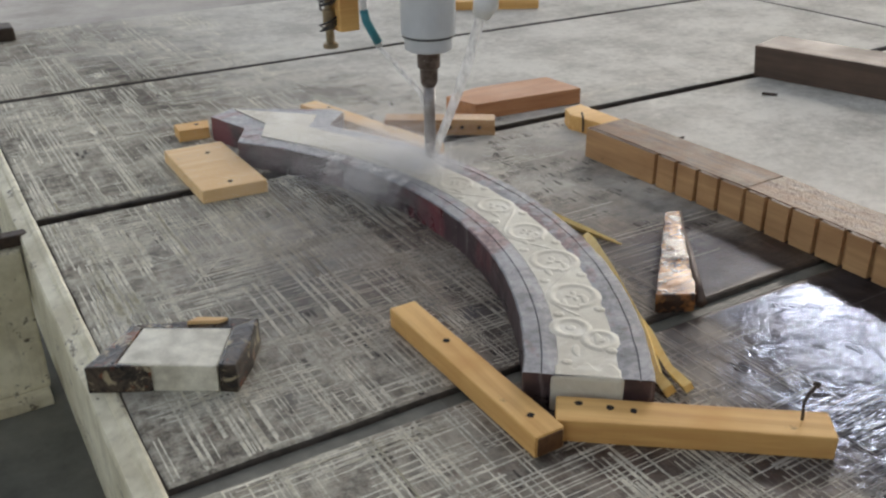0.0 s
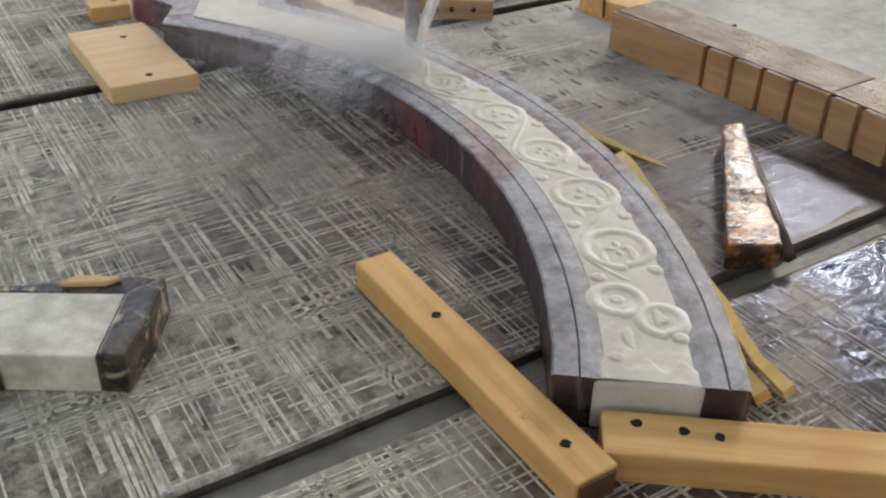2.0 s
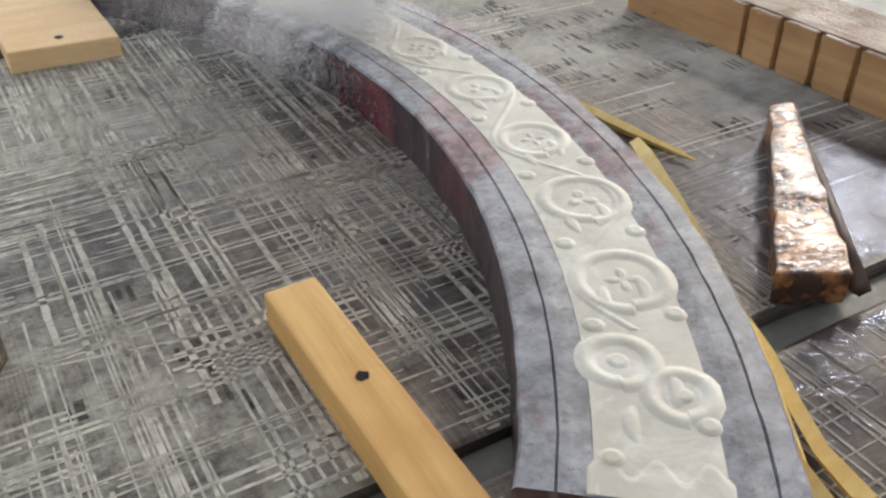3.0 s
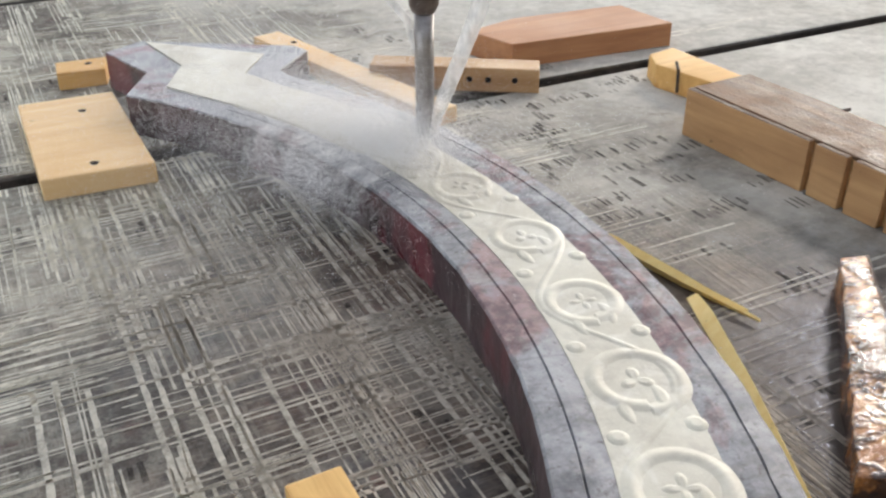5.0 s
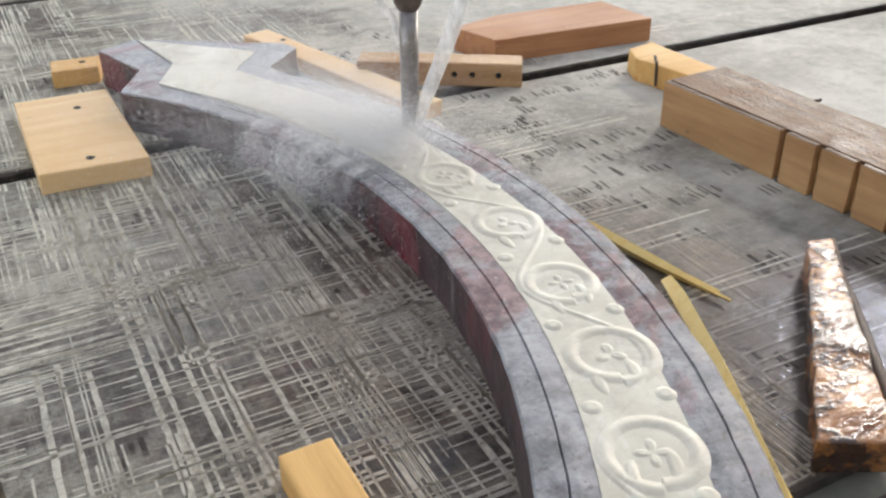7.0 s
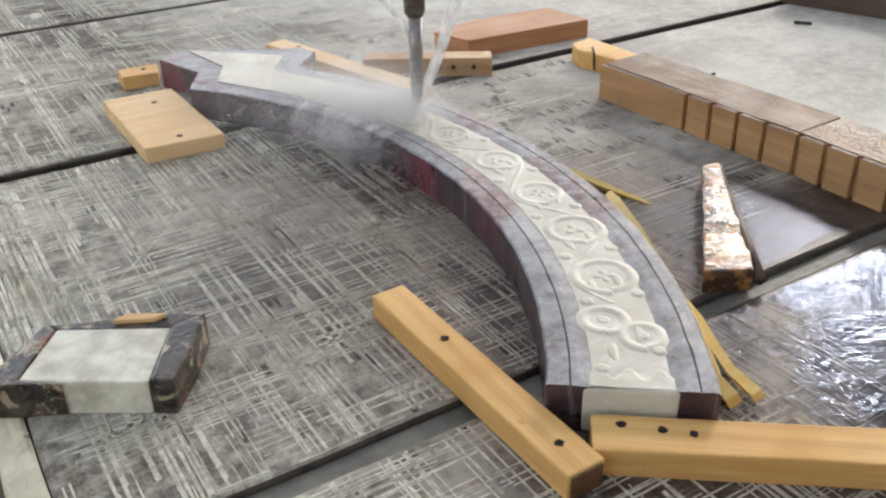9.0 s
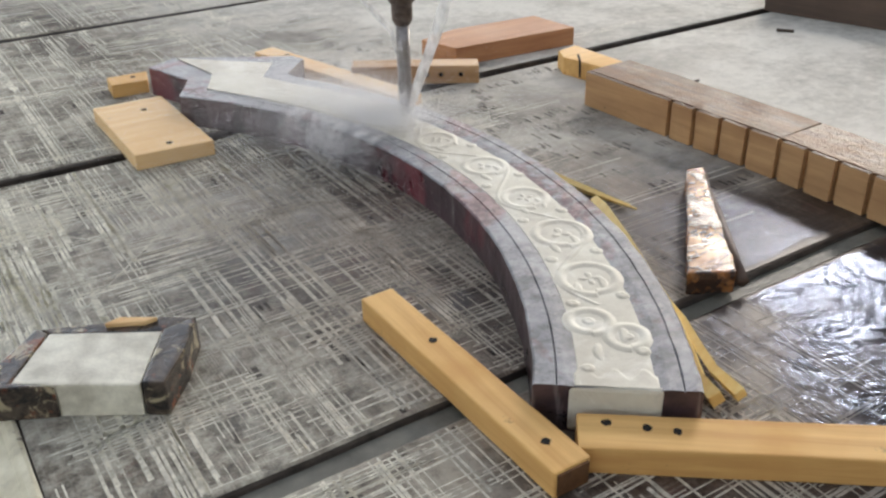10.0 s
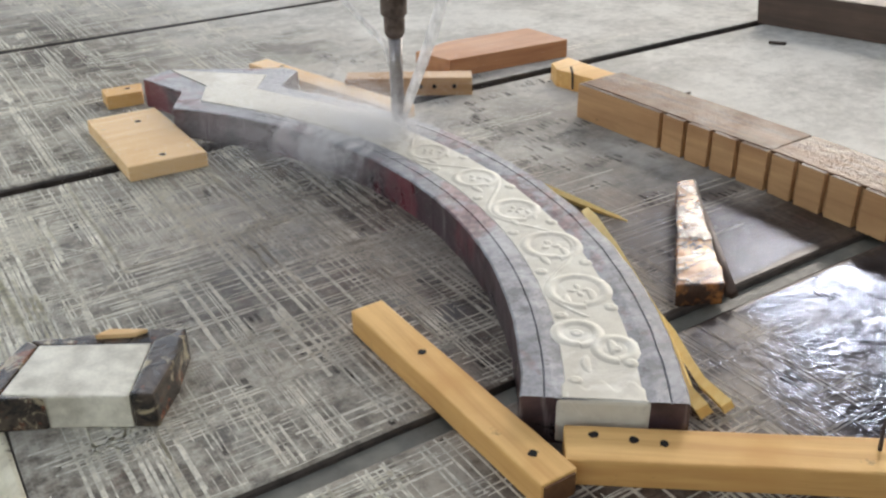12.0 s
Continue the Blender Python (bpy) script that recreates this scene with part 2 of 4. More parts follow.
def make_marble_top():
    m = Mat("wet_marble_top")
    cloud = m.noise(8, 6, 0.7)
    mott = m.noise(38, 5, 0.72)
    red = m.ramp(m.noise(4.5, 5, 0.7, m.map((1, 1, 1), (3, 8, 1)), 0.6), 0.50, 0.57)
    col = m.mix((0.100, 0.104, 0.118), (0.345, 0.352, 0.372), m.ramp(m.op("ADD", m.op("MULTIPLY", cloud, 0.55), m.op("MULTIPLY", mott, 0.45)), 0.40, 0.60))
    col = m.mix(col, m.mix((0.085, 0.03, 0.038), (0.25, 0.14, 0.15), m.ramp(mott, 0.42, 0.58)), m.op("MULTIPLY", red, 0.9))
    col = m.mix(col, (0.055, 0.04, 0.045), m.op("MULTIPLY", m.ramp(m.noise(85, 4, 0.75), 0.56, 0.68), 0.75))
    col = m.mix(col, (0.42, 0.40, 0.38), m.op("MULTIPLY", m.ramp(m.noise(15, 5, 0.7, m.map((1, 1, 1), (9, 2, 4))), 0.58, 0.70), 0.6))
    vein = m.ramp(m.cells(6, "DISTANCE_TO_EDGE", m.map((1, 2.3, 1), (2, 2, 0), 20)), 0.0, 0.02)
    col = m.mix((0.09, 0.08, 0.09), col, m.op("MAXIMUM", vein, 0.75))
    m.bump(m.op("ADD", mott, m.op("MULTIPLY", m.noise(120, 3, 0.6), 0.5)), 0.4, 0.0015)
    return m.done(col, m.ramp(cloud, 0.3, 0.7, 0.32, 0.60))


def make_marble_side():
    m = Mat("rough_marble_side")
    cloud = m.noise(11, 6, 0.7, None, 0.8)
    col = m.mix((0.018, 0.014, 0.016), (0.085, 0.05, 0.055), m.ramp(cloud, 0.35, 0.62))
    red = m.ramp(m.noise(4.2, 4, 0.65, m.map((1, 1, 0.6), (2, 3, 1))), 0.54, 0.63)
    col = m.mix(col, (0.17, 0.035, 0.045), m.op("MULTIPLY", red, 0.85))
    runs = m.ramp(m.noise(1, 4, 0.6, m.map((55, 55, 7))), 0.58, 0.72)
    col = m.mix(col, (0.26, 0.235, 0.23), m.op("MULTIPLY", runs, 0.5))
    m.bump(m.noise(26, 5, 0.6), 0.6, 0.004)
    return m.done(col, m.ramp(cloud, 0.3, 0.7, 0.22, 0.45))


def make_carved():
    m = Mat("fresh_cut_cream_stone")
    n = m.noise(9, 5, 0.6)
    col = m.mix((0.50, 0.465, 0.375), (0.66, 0.635, 0.53), m.ramp(n, 0.35, 0.62))
    col = m.mix(col, (0.42, 0.39, 0.33), m.op("MULTIPLY", m.ramp(m.noise(23, 5, 0.7), 0.53, 0.70), 0.6))
    col = m.mix(col, (0.76, 0.74, 0.66), m.op("MULTIPLY", m.ramp(m.noise(14, 5, 0.7, m.map((1, 1, 1), (7, 2, 4)), 0.8), 0.52, 0.66), 0.6))
    m.bump(m.noise(160, 3, 0.6), 0.25, 0.0007)
    return m.done(col, 0.55)


def make_water(name, tint, ripple, strength, share=1.0):
    """Clear water: it lets the ground through and mirrors what is above by Fresnel, tinted dim blue."""
    m = Mat(name)
    t = m.t
    wave = m.noise(ripple, 3, 0.55, m.map((1, 1.7, 1), (0, 0, 0), 25), 0.9)
    fine = m.noise(ripple * 3.2, 2, 0.5, m.map((1, 1.5, 1), (3, 1, 0), -15), 0.5)
    calm = m.ramp(m.noise(2.6, 3, 0.5, m.map((1, 1, 1), (5, 2, 0))), 0.42, 0.62)
    b = t.nodes.new("ShaderNodeBump")
    b.inputs["Strength"].default_value, b.inputs["Distance"].default_value = strength, 0.006
    m.put(b.inputs["Height"], m.op("MULTIPLY", m.op("ADD", wave, m.op("MULTIPLY", fine, 0.35)), m.ramp(calm, 0, 1, 0.35, 1.0)))
    gloss = t.nodes.new("ShaderNodeBsdfGlossy")
    gloss.inputs["Roughness"].default_value = 0.09
    # the mirror colour is dimmed and blued to tint the reflection by hand
    gloss.inputs["Color"].default_value = (0.48, 0.56, 0.74, 1)
    clear = t.nodes.new("ShaderNodeBsdfTransparent")
    fres = t.nodes.new("ShaderNodeFresnel")
    fres.inputs["IOR"].default_value = 1.33
    mixn = t.nodes.new("ShaderNodeMixShader")
    t.links.new(b.outputs[0], gloss.inputs["Normal"])
    t.links.new(b.outputs[0], fres.inputs["Normal"])
    # the film breaks up towards its rim
    film = m.ramp(m.op("ADD", m.op("MINIMUM", m.far((1.35, -0.45, 0.0)), m.op("ADD", m.far((1.15, 0.10, 0.0)), 0.28)), m.op("MULTIPLY", m.noise(7, 5, 0.65, m.map((1, 1, 1), (3, 3, 8))), 0.7)), 0.98, 0.72)
    m.put(mixn.inputs[0], m.op("MULTIPLY", fres.outputs[0], m.op("MULTIPLY", film, share)))
    m.put(clear.inputs[0], m.mix((1, 1, 1), tint, film))
    t.links.new(clear.outputs[0], mixn.inputs[1])
    t.links.new(gloss.outputs[0], mixn.inputs[2])
    t.links.new(mixn.outputs[0], t.nodes["Material Output"].inputs[0])
    return m.m


def make_spray(name, share):
    """Aerated water: white, and see-through where it is thin."""
    m = Mat(name)
    t = m.t
    white = t.nodes.new("ShaderNodeBsdfDiffuse")
    white.inputs[0].default_value = (0.96, 0.95, 0.93, 1)
    if share >= 1:
        t.links.new(white.outputs[0], t.nodes["Material Output"].inputs[0])
        return m.m
    clear = t.nodes.new("ShaderNodeBsdfTransparent")
    mixn = t.nodes.new("ShaderNodeMixShader")
    streak = m.noise(1, 3, 0.6, m.map((60, 60, 25)))
    m.put(mixn.inputs[0], m.ramp(streak, 0.3, 0.7, share * 0.6, min(1.0, share * 1.4)))
    t.links.new(clear.outputs[0], mixn.inputs[1])
    t.links.new(white.outputs[0], mixn.inputs[2])
    t.links.new(mixn.outputs[0], t.nodes["Material Output"].inputs[0])
    return m.m


def make_granite():
    m = Mat("dark_mixed_granite")
    n = m.noise(22, 6, 0.72, None, 0.7)
    col = m.mix((0.014, 0.012, 0.011), (0.10, 0.075, 0.055), m.ramp(n, 0.40, 0.62))
    col = m.mix(col, (0.24, 0.075, 0.035), m.op("MULTIPLY", m.ramp(m.noise(30, 4, 0.7, m.map((1, 1, 1), (5, 1, 3))), 0.56, 0.66), 0.8))
    col = m.mix(col, (0.44, 0.37, 0.24), m.op("MULTIPLY", m.ramp(m.noise(26, 5, 0.7, m.map((1, 1, 1), (1, 8, 3)), 0.8), 0.54, 0.62), 0.85))
    m.bump(m.noise(60, 4, 0.65), 0.6, 0.003)
    return m.done(col, 0.25)


def make_soaked():
    m = Mat("soaked_orange_wood")
    grain = m.noise(1, 4, 0.6, m.map((9, 90, 60), (0, 0, 0), -48), 0.6)
    bark = m.ramp(m.noise(13, 4, 0.7, m.map((1, 1, 1), (3, 1, 2))), 0.46, 0.53)
    col = m.mix((0.40, 0.17, 0.055), (0.15, 0.06, 0.025), m.ramp(grain, 0.4, 0.65))
    col = m.mix(col, (0.035, 0.022, 0.018), m.op("MULTIPLY", bark, 0.9))
    m.bump(m.op("ADD", m.noise(1, 4, 0.6, m.map((55, 110, 70), (0, 0, 0), -48), 0.8), m.op("MULTIPLY", bark, 0.4)), 0.8, 0.003)
    return m.done(col, 0.05, 0.0, 0.8)


BED = make_bed_stone()
PALE_SCORE = make_score("powder_in_saw_line", (0.52, 0.455, 0.375), (0.86, 0.83, 0.69), 0.97)
DARK_SCORE = make_score("open_saw_line", (0.030, 0.023, 0.019), (0.060, 0.050, 0.043), 0.85)
DARK_EDGE = make_plain("dark_slab_edge", (0.03, 0.025, 0.021), (0.085, 0.07, 0.058), 0.35, 0, 25, 0.5)
MUD = make_plain("grey_slurry", (0.11, 0.108, 0.088), (0.20, 0.195, 0.16), 0.55, 0, 14, 0.2)
CREAM_STEEL = make_paint()
IRON = make_plain("dark_rusty_iron", (0.025, 0.018, 0.014), (0.07, 0.045, 0.03), 0.65, 0.3, 40, 0.4)
CONCRETE = make_plain("damp_workshop_floor", (0.085, 0.088, 0.072), (0.17, 0.168, 0.14), 0.6, 0, 4, 0.4)
PALE_FLOOR = make_plain("dusty_concrete", (0.22, 0.21, 0.19), (0.34, 0.33, 0.30), 0.8, 0, 3, 0.3)
ROOFING = make_plain("grey_roof_sheet", (0.20, 0.21, 0.22), (0.30, 0.31, 0.32), 0.6, 0, 2, 0.1)
WALLING = make_plain("grey_plaster", (0.35, 0.34, 0.31), (0.46, 0.45, 0.41), 0.85, 0, 2, 0.2)
PINE = make_wood("yellow_pine", (0.76, 0.47, 0.17), (0.57, 0.30, 0.095))
PALE_PINE = make_wood("pale_pine", (0.84, 0.60, 0.32), (0.74, 0.46, 0.21))
RED_WOOD = make_wood("reddish_board", (0.50, 0.25, 0.12), (0.35, 0.15, 0.068))
BEAM_TOP = make_beam_top("weathered_beam_top", 0.0)
BEAM_WET = make_beam_top("wet_beam_top", 1.0)
BEAM_SIDE = make_wood("sawn_beam_face", (0.52, 0.31, 0.145), (0.33, 0.17, 0.075), 0.1)
CHOCK_WOOD = make_wood("brown_chock_wood", (0.55, 0.36, 0.19), (0.36, 0.20, 0.09), 0.1)
OLD_TIMBER = make_wood("old_grey_timber", (0.12, 0.078, 0.055), (0.065, 0.043, 0.032), 0.1)
WET_WOOD = make_soaked()
BAMBOO = make_wood("yellow_bamboo", (0.95, 0.73, 0.29), (0.86, 0.60, 0.20), 0.2, 2.0)
END_DARK = make_wood("dark_end_wood", (0.16, 0.075, 0.03), (0.07, 0.032, 0.015), 0.3)
HOLE_SHADE = make_plain("hole_shade_black", (0.004, 0.003, 0.002), (0.012, 0.007, 0.004), 1.0, 0, 60, 0.1)
MARBLE_TOP = make_marble_top()
MARBLE_SIDE = make_marble_side()
CARVED = make_carved()
DARK_GRANITE = make_granite()
WET_CREAM = make_plain("wet_cream_stone", (0.46, 0.43, 0.33), (0.80, 0.77, 0.63), 0.35, 0, 22, 0.6)
SPINDLE_PAINT = make_plain("pale_grey_housing", (0.48, 0.50, 0.51), (0.58, 0.60, 0.61), 0.4, 0, 5, 0.08)
STEEL = make_plain("worn_tool_steel", (0.22, 0.20, 0.19), (0.36, 0.34, 0.33), 0.38, 0.85, 30, 0.2)
RUSTY = make_plain("rusty_collet_steel", (0.07, 0.05, 0.04), (0.18, 0.14, 0.12), 0.5, 0.7, 40, 0.3)
BRASS = make_plain("dull_brass", (0.20, 0.15, 0.09), (0.34, 0.27, 0.17), 0.45, 0.8, 40, 0.2)
TEAL = make_plain("teal_tape", (0.02, 0.16, 0.20), (0.04, 0.24, 0.28), 0.4, 0, 30, 0.1)
BLACK = make_plain("black_rubber", (0.015, 0.015, 0.016), (0.03, 0.03, 0.032), 0.5, 0, 30, 0.1)
WHITE_HOSE = make_plain("white_plastic", (0.62, 0.62, 0.60), (0.74, 0.74, 0.72), 0.4, 0, 20, 0.1)
PUDDLE = make_water("rippled_water", (0.76, 0.77, 0.83), 19, 0.6)
DAMP = make_water("broken_water_film", (0.90, 0.91, 0.94), 30, 0.8, 0.30)
JET = make_spray("water_jet", 0.5)
MIST = make_spray("fine_spray", 1.0)


# ---- builders ----
def obj(name, bm, mats, parent=None, m=None, smooth=False):
    me = bpy.data.meshes.new(name)
    bm.normal_update()
    bm.to_mesh(me)
    bm.free()
    for mat in (mats if isinstance(mats, (list, tuple)) else [mats]):
        me.materials.append(mat)
    if smooth:
        for p in me.polygons:
            p.use_smooth = True
    ob = new(name, me)
    if parent:
        ob.parent = parent
    if m is not None:
        ob.matrix_basis = m
    return ob


def part(name, bm, mats, parent, label="", smooth=False, m=None):
    return tagged(obj(name, bm, mats, parent, m, smooth), label)


def empty(name, m=None):
    ob = new(name)
    if m is not None:
        ob.matrix_basis = m
    return ob


def prism(poly, z0, z1, bevel=0.0, rough=0.0, seed=0):
    bm = bmesh.new()
    low = [bm.verts.new((x, y, z0)) for x, y in poly]
    top = [bm.verts.new((x, y, z1)) for x, y in poly]
    n = len(poly)
    bm.faces.new(top)
    bm.faces.new(low[::-1])
    for i in range(n):
        j = (i + 1) % n
        bm.faces.new((low[i], low[j], top[j], top[i]))
    bmesh.ops.recalc_face_normals(bm, faces=bm.faces)
    if bevel:
        bmesh.ops.bevel(bm, geom=list(bm.edges), offset=bevel, segments=2, affect="EDGES", profile=0.6)
    if rough:
        for v in bm.verts:
            v.co += Vector(noise.noise_vector(v.co * 23 + Vector((seed, 0, 0)))) * rough
    return bm


def box(x0, x1, y0, y1, z0, z1, bevel=0.0, rough=0.0, seed=0):
    return prism([(x0, y0), (x1, y0), (x1, y1), (x0, y1)], z0, z1, bevel, rough, seed)


def timber_box(length, width, height, bevel=0.003, cuts=10, rough=0.0012, seed=0):
    """A sawn board along x, its base at z = 0, with slightly uneven faces."""
    bm = box(0, length, -width / 2, width / 2, 0, height, bevel)
    for k in range(1, cuts):
        x = length * k / cuts
        bmesh.ops.bisect_plane(bm, geom=[*bm.verts, *bm.edges, *bm.faces], plane_co=(x, 0, 0), plane_no=(1, 0, 0))
    for v in bm.verts:
        d = Vector(noise.noise_vector(v.co * 9 + Vector((seed * 3.1, 0, 0)))) * rough
        v.co += Vector((d.x, d.y, d.z if v.co.z > height * 0.5 else 0))
    return bm


def lathe(profile, seg=24, taper_end=True):
    """A turned body round z from (radius, z) pairs."""
    bm = bmesh.new()
    rings = [[bm.verts.new((r * math.cos(6.28319 * k / seg), r * math.sin(6.28319 * k / seg), z)) for k in range(seg)] for r, z in profile]
    for a, b in zip(rings, rings[1:]):
        for k in range(seg):
            bm.faces.new((a[k], a[(k + 1) % seg], b[(k + 1) % seg], b[k]))
    if taper_end:
        bm.faces.new(rings[0][::-1])
        bm.faces.new(rings[-1])
    bmesh.ops.recalc_face_normals(bm, faces=bm.faces)
    return bm


def tube(points, radii, seg=10):
    bm = bmesh.new()
    pts = [Vector(p) for p in points]
    rings = []
    for i, p in enumerate(pts):
        d = (pts[min(i + 1, len(pts) - 1)] - pts[max(i - 1, 0)]).normalized()
        side = d.cross(Vector((0.31, 0.12, 0.94)))
        side = side.normalized() if side.length > 0.05 else d.cross(Vector((1, 0, 0))).normalized()
        up = side.cross(d)
        r = radii[i] if isinstance(radii, (list, tuple)) else radii
        rings.append([bm.verts.new(p + (side * math.cos(6.28319 * k / seg) + up * math.sin(6.28319 * k / seg)) * r) for k in range(seg)])
    for a, b in zip(rings, rings[1:]):
        for k in range(seg):
            bm.faces.new((a[k], a[(k + 1) % seg], b[(k + 1) % seg], b[k]))
    bm.faces.new(rings[0][::-1])
    bm.faces.new(rings[-1])
    bmesh.ops.recalc_face_normals(bm, faces=bm.faces)
    return bm


def hole(parent, x, y, z, r=0.006, seed=0):
    # a near-black disc, slightly proud, paints the shade inside a nail hole
    rnd = random.Random(seed)
    pts = [(x + r * rnd.uniform(0.75, 1.2) * math.cos(a * 0.6283), y + r * rnd.uniform(0.75, 1.2) * math.sin(a * 0.6283)) for a in range(10)]
    return part("nail_hole_disc", prism(pts, z - 0.004, z + 0.0006), HOLE_SHADE, parent, "near-black disc standing for a nail hole")


def along(a, b, z=0.0):
    """The pose of a board whose local x runs from a to b."""
    return pose(a[0], a[1], z, 0, 0, math.degrees(math.atan2(b[1] - a[1], b[0] - a[0])))


# ---- the bed, the floor and the unseen shed ----
SLOTS = (-1.10, -0.008, 1.088, 2.174)
SEAM = 3.40
TABLE_END = 3.27
FLOOR_Z = -0.45

bed = tagged(empty("machine_bed"), "scored grey stone machine bed with cream steel edging", "machine bed", kind="structure")
rows = [(-1.60, -1.12), (-1.08, -0.027), (0.011, 1.069), (1.107, 2.160), (2.188, TABLE_END)]
for y0, y1 in rows:
    for x0, x1 in ((-0.005, SEAM - 0.008), (SEAM + 0.008, 7.0)):
        bm = box(x0, x1, y0, y1, -0.06, 0.0, 0.0)
        cutn = 24
        for k in range(1, cutn):
            bmesh.ops.bisect_plane(bm, geom=[*bm.verts, *bm.edges, *bm.faces], plane_co=(x0 + (x1 - x0) * k / cutn, 0, 0), plane_no=(1, 0, 0))
        for k in range(1, 10):
            bmesh.ops.bisect_plane(bm, geom=[*bm.verts, *bm.edges, *bm.faces], plane_co=(0, y0 + (y1 - y0) * k / 10, 0), plane_no=(0, 1, 0))
        rim = [e for e in bm.edges if len(e.link_faces) == 2 and e.calc_face_angle(0) > 1.0 and min(v.co.z for v in e.verts) > -0.001]
        bmesh.ops.bevel(bm, geom=rim, offset=0.007, segments=2, affect="EDGES", profile=0.5)
        for v in bm.verts:
            edge = min(abs(v.co.y - y0), abs(v.co.y - y1), abs(v.co.x - x0))
            if edge < 0.012:
                d = noise.noise_vector(v.co * 11)
                v.co.x += d.x * 0.004
                v.co.y += d.y * 0.004
        # slab sides and slot walls take a darker stone than the tops
        for f in bm.faces:
            f.material_index = 0 if f.calc_center_median().z > -0.004 else 1
        part("slab", bm, [BED, DARK_EDGE], bed)
part("slurry", box(-0.004, 6.9, -0.030, 0.014, -0.05, -0.013), MUD, bed, "grey slurry lying in the slot")
# a dark sheet closes the slots from below
part("underlay", box(-0.004, 6.9, -1.55, TABLE_END - 0.01, -0.10, -0.052), IRON, bed)
# edging of painted steel along the open side
bm = bmesh.new()
prof = [(-0.006, -0.05), (-0.006, -0.002), (-0.012, 0.001), (-0.020, -0.002), (-0.026, -0.010), (-0.047, -0.016), (-0.050, -0.024), (-0.050, -0.20), (-0.044, -0.20)]
steps = 90
rings = []
for k in range(steps + 1):
    y = -1.6 + (TABLE_END + 1.6) * k / steps
    rings.append([bm.verts.new((x + noise.noise(Vector((y * 9, i * 3, 0))) * 0.0025, y, z + noise.noise(Vector((y * 13, i, 5))) * 0.0015)) for i, (x, z) in enumerate(prof)])
for a, b in zip(rings, rings[1:]):
    for i in range(len(prof) - 1):
        bm.faces.new((a[i], b[i], b[i + 1], a[i + 1]))
bmesh.ops.recalc_face_normals(bm, faces=bm.faces)
part("edging", bm, CREAM_STEEL, bed, "chipped cream painted steel edging")
part("side_panel", box(-0.03, 0.0, -1.6, TABLE_END, FLOOR_Z, -0.20, 0.004), CREAM_STEEL, bed)
part("end_panel", box(-0.03, 7.0, TABLE_END, TABLE_END + 0.03, FLOOR_Z, -0.05, 0.004), CREAM_STEEL, bed)

# saw lines across the slabs, some filled with pale powder and some open and dark
def ribbon_mesh(name, strokes, mat, z, rs):
    """Narrow strokes (x, y, angle, length, width) on the slabs, with frayed edges, as one mesh."""
    verts, quads = [], []
    for x, y, turn, length, width in strokes:
        cx, sy = math.cos(turn), math.sin(turn)
        n = max(3, int(length / 0.012))
        fray = 1 + 0.13 * rs.randn(n + 1, 2)
        for k in range(n + 1):
            u = length * k / n
            px, py = x + cx * u, y + sy * u
            if px < 0.004 or px > SEAM - 0.02 or not any(a + 0.006 < py < b - 0.006 for a, b in rows):
                fray[k] = -9
            verts += [(px - sy * width / 2 * fray[k, 0], py + cx * width / 2 * fray[k, 0], z), (px + sy * width / 2 * fray[k, 1], py - cx * width / 2 * fray[k, 1], z)]
        at = len(verts) - 2 * (n + 1)
        quads += [(at + 2 * k, at + 2 * k + 1, at + 2 * k + 3, at + 2 * k + 2) for k in range(n) if fray[k, 0] > -5 and fray[k + 1, 0] > -5]
    me = bpy.data.meshes.new(name)
    me.from_pydata(verts, [], quads)
    me.update()
    me.materials.append(mat)
    ob = new(name, me)
    ob.parent = bed
    return ob


rs = np.random.RandomState(12)
UP = math.pi / 2
long_cuts = ((0.061, 0.55, 0.30), (0.100, 0.50, 0.54), (0.107, 0.08, 0.20), (0.294, 0.30, 0.24), (0.318, 0.28, 0.26), (0.347, 0.26, 0.25), (0.400, 0.16, 0.76), (0.417, 0.18, 0.80), (0.446, 0.10, 0.86),
             (0.470, 0.02, 0.66), (0.478, 0.05, 0.40), (0.520, 0.12, 0.36), (0.622, 0.42, 0.40), (0.672, 0.12, 0.72), (0.711, 0.20, 0.48), (0.728, 0.24, 0.34))
pale_cuts = [(x, y, UP + rs.randn() * 0.004, length, 0.0058 + 0.0016 * rs.rand()) for x, y, length in long_cuts]
pale_cuts += [(0.12, 0.828, math.atan2(-0.102, 0.097), 0.14, 0.003), (0.132, 0.506, math.atan2(0.309, 0.297), 0.43, 0.0022), (0.544, 0.240, -0.07, 0.20, 0.003), (0.264, 0.532, 0.0, 0.12, 0.003), (0.275, 0.284, -0.18, 0.19, 0.0025)]
for k in range(400):
    x, y = 1.00 * rs.rand() ** 1.2, rs.choice((rs.uniform(-1.1, 1.1), rs.uniform(1.0, 3.2)), p=(0.68, 0.32))
    length, width = 0.08 + 0.20 * rs.exponential(), 0.0018 + 0.0016 * rs.exponential()
    for i in range(rs.randint(1, 6)):
        pale_cuts.append((x + i * rs.uniform(0.007, 0.017), y + rs.uniform(-0.03, 0.03), UP + rs.randn() * 0.006, length * rs.uniform(0.6, 1.2), min(0.006, width * rs.uniform(0.7, 1.3))))
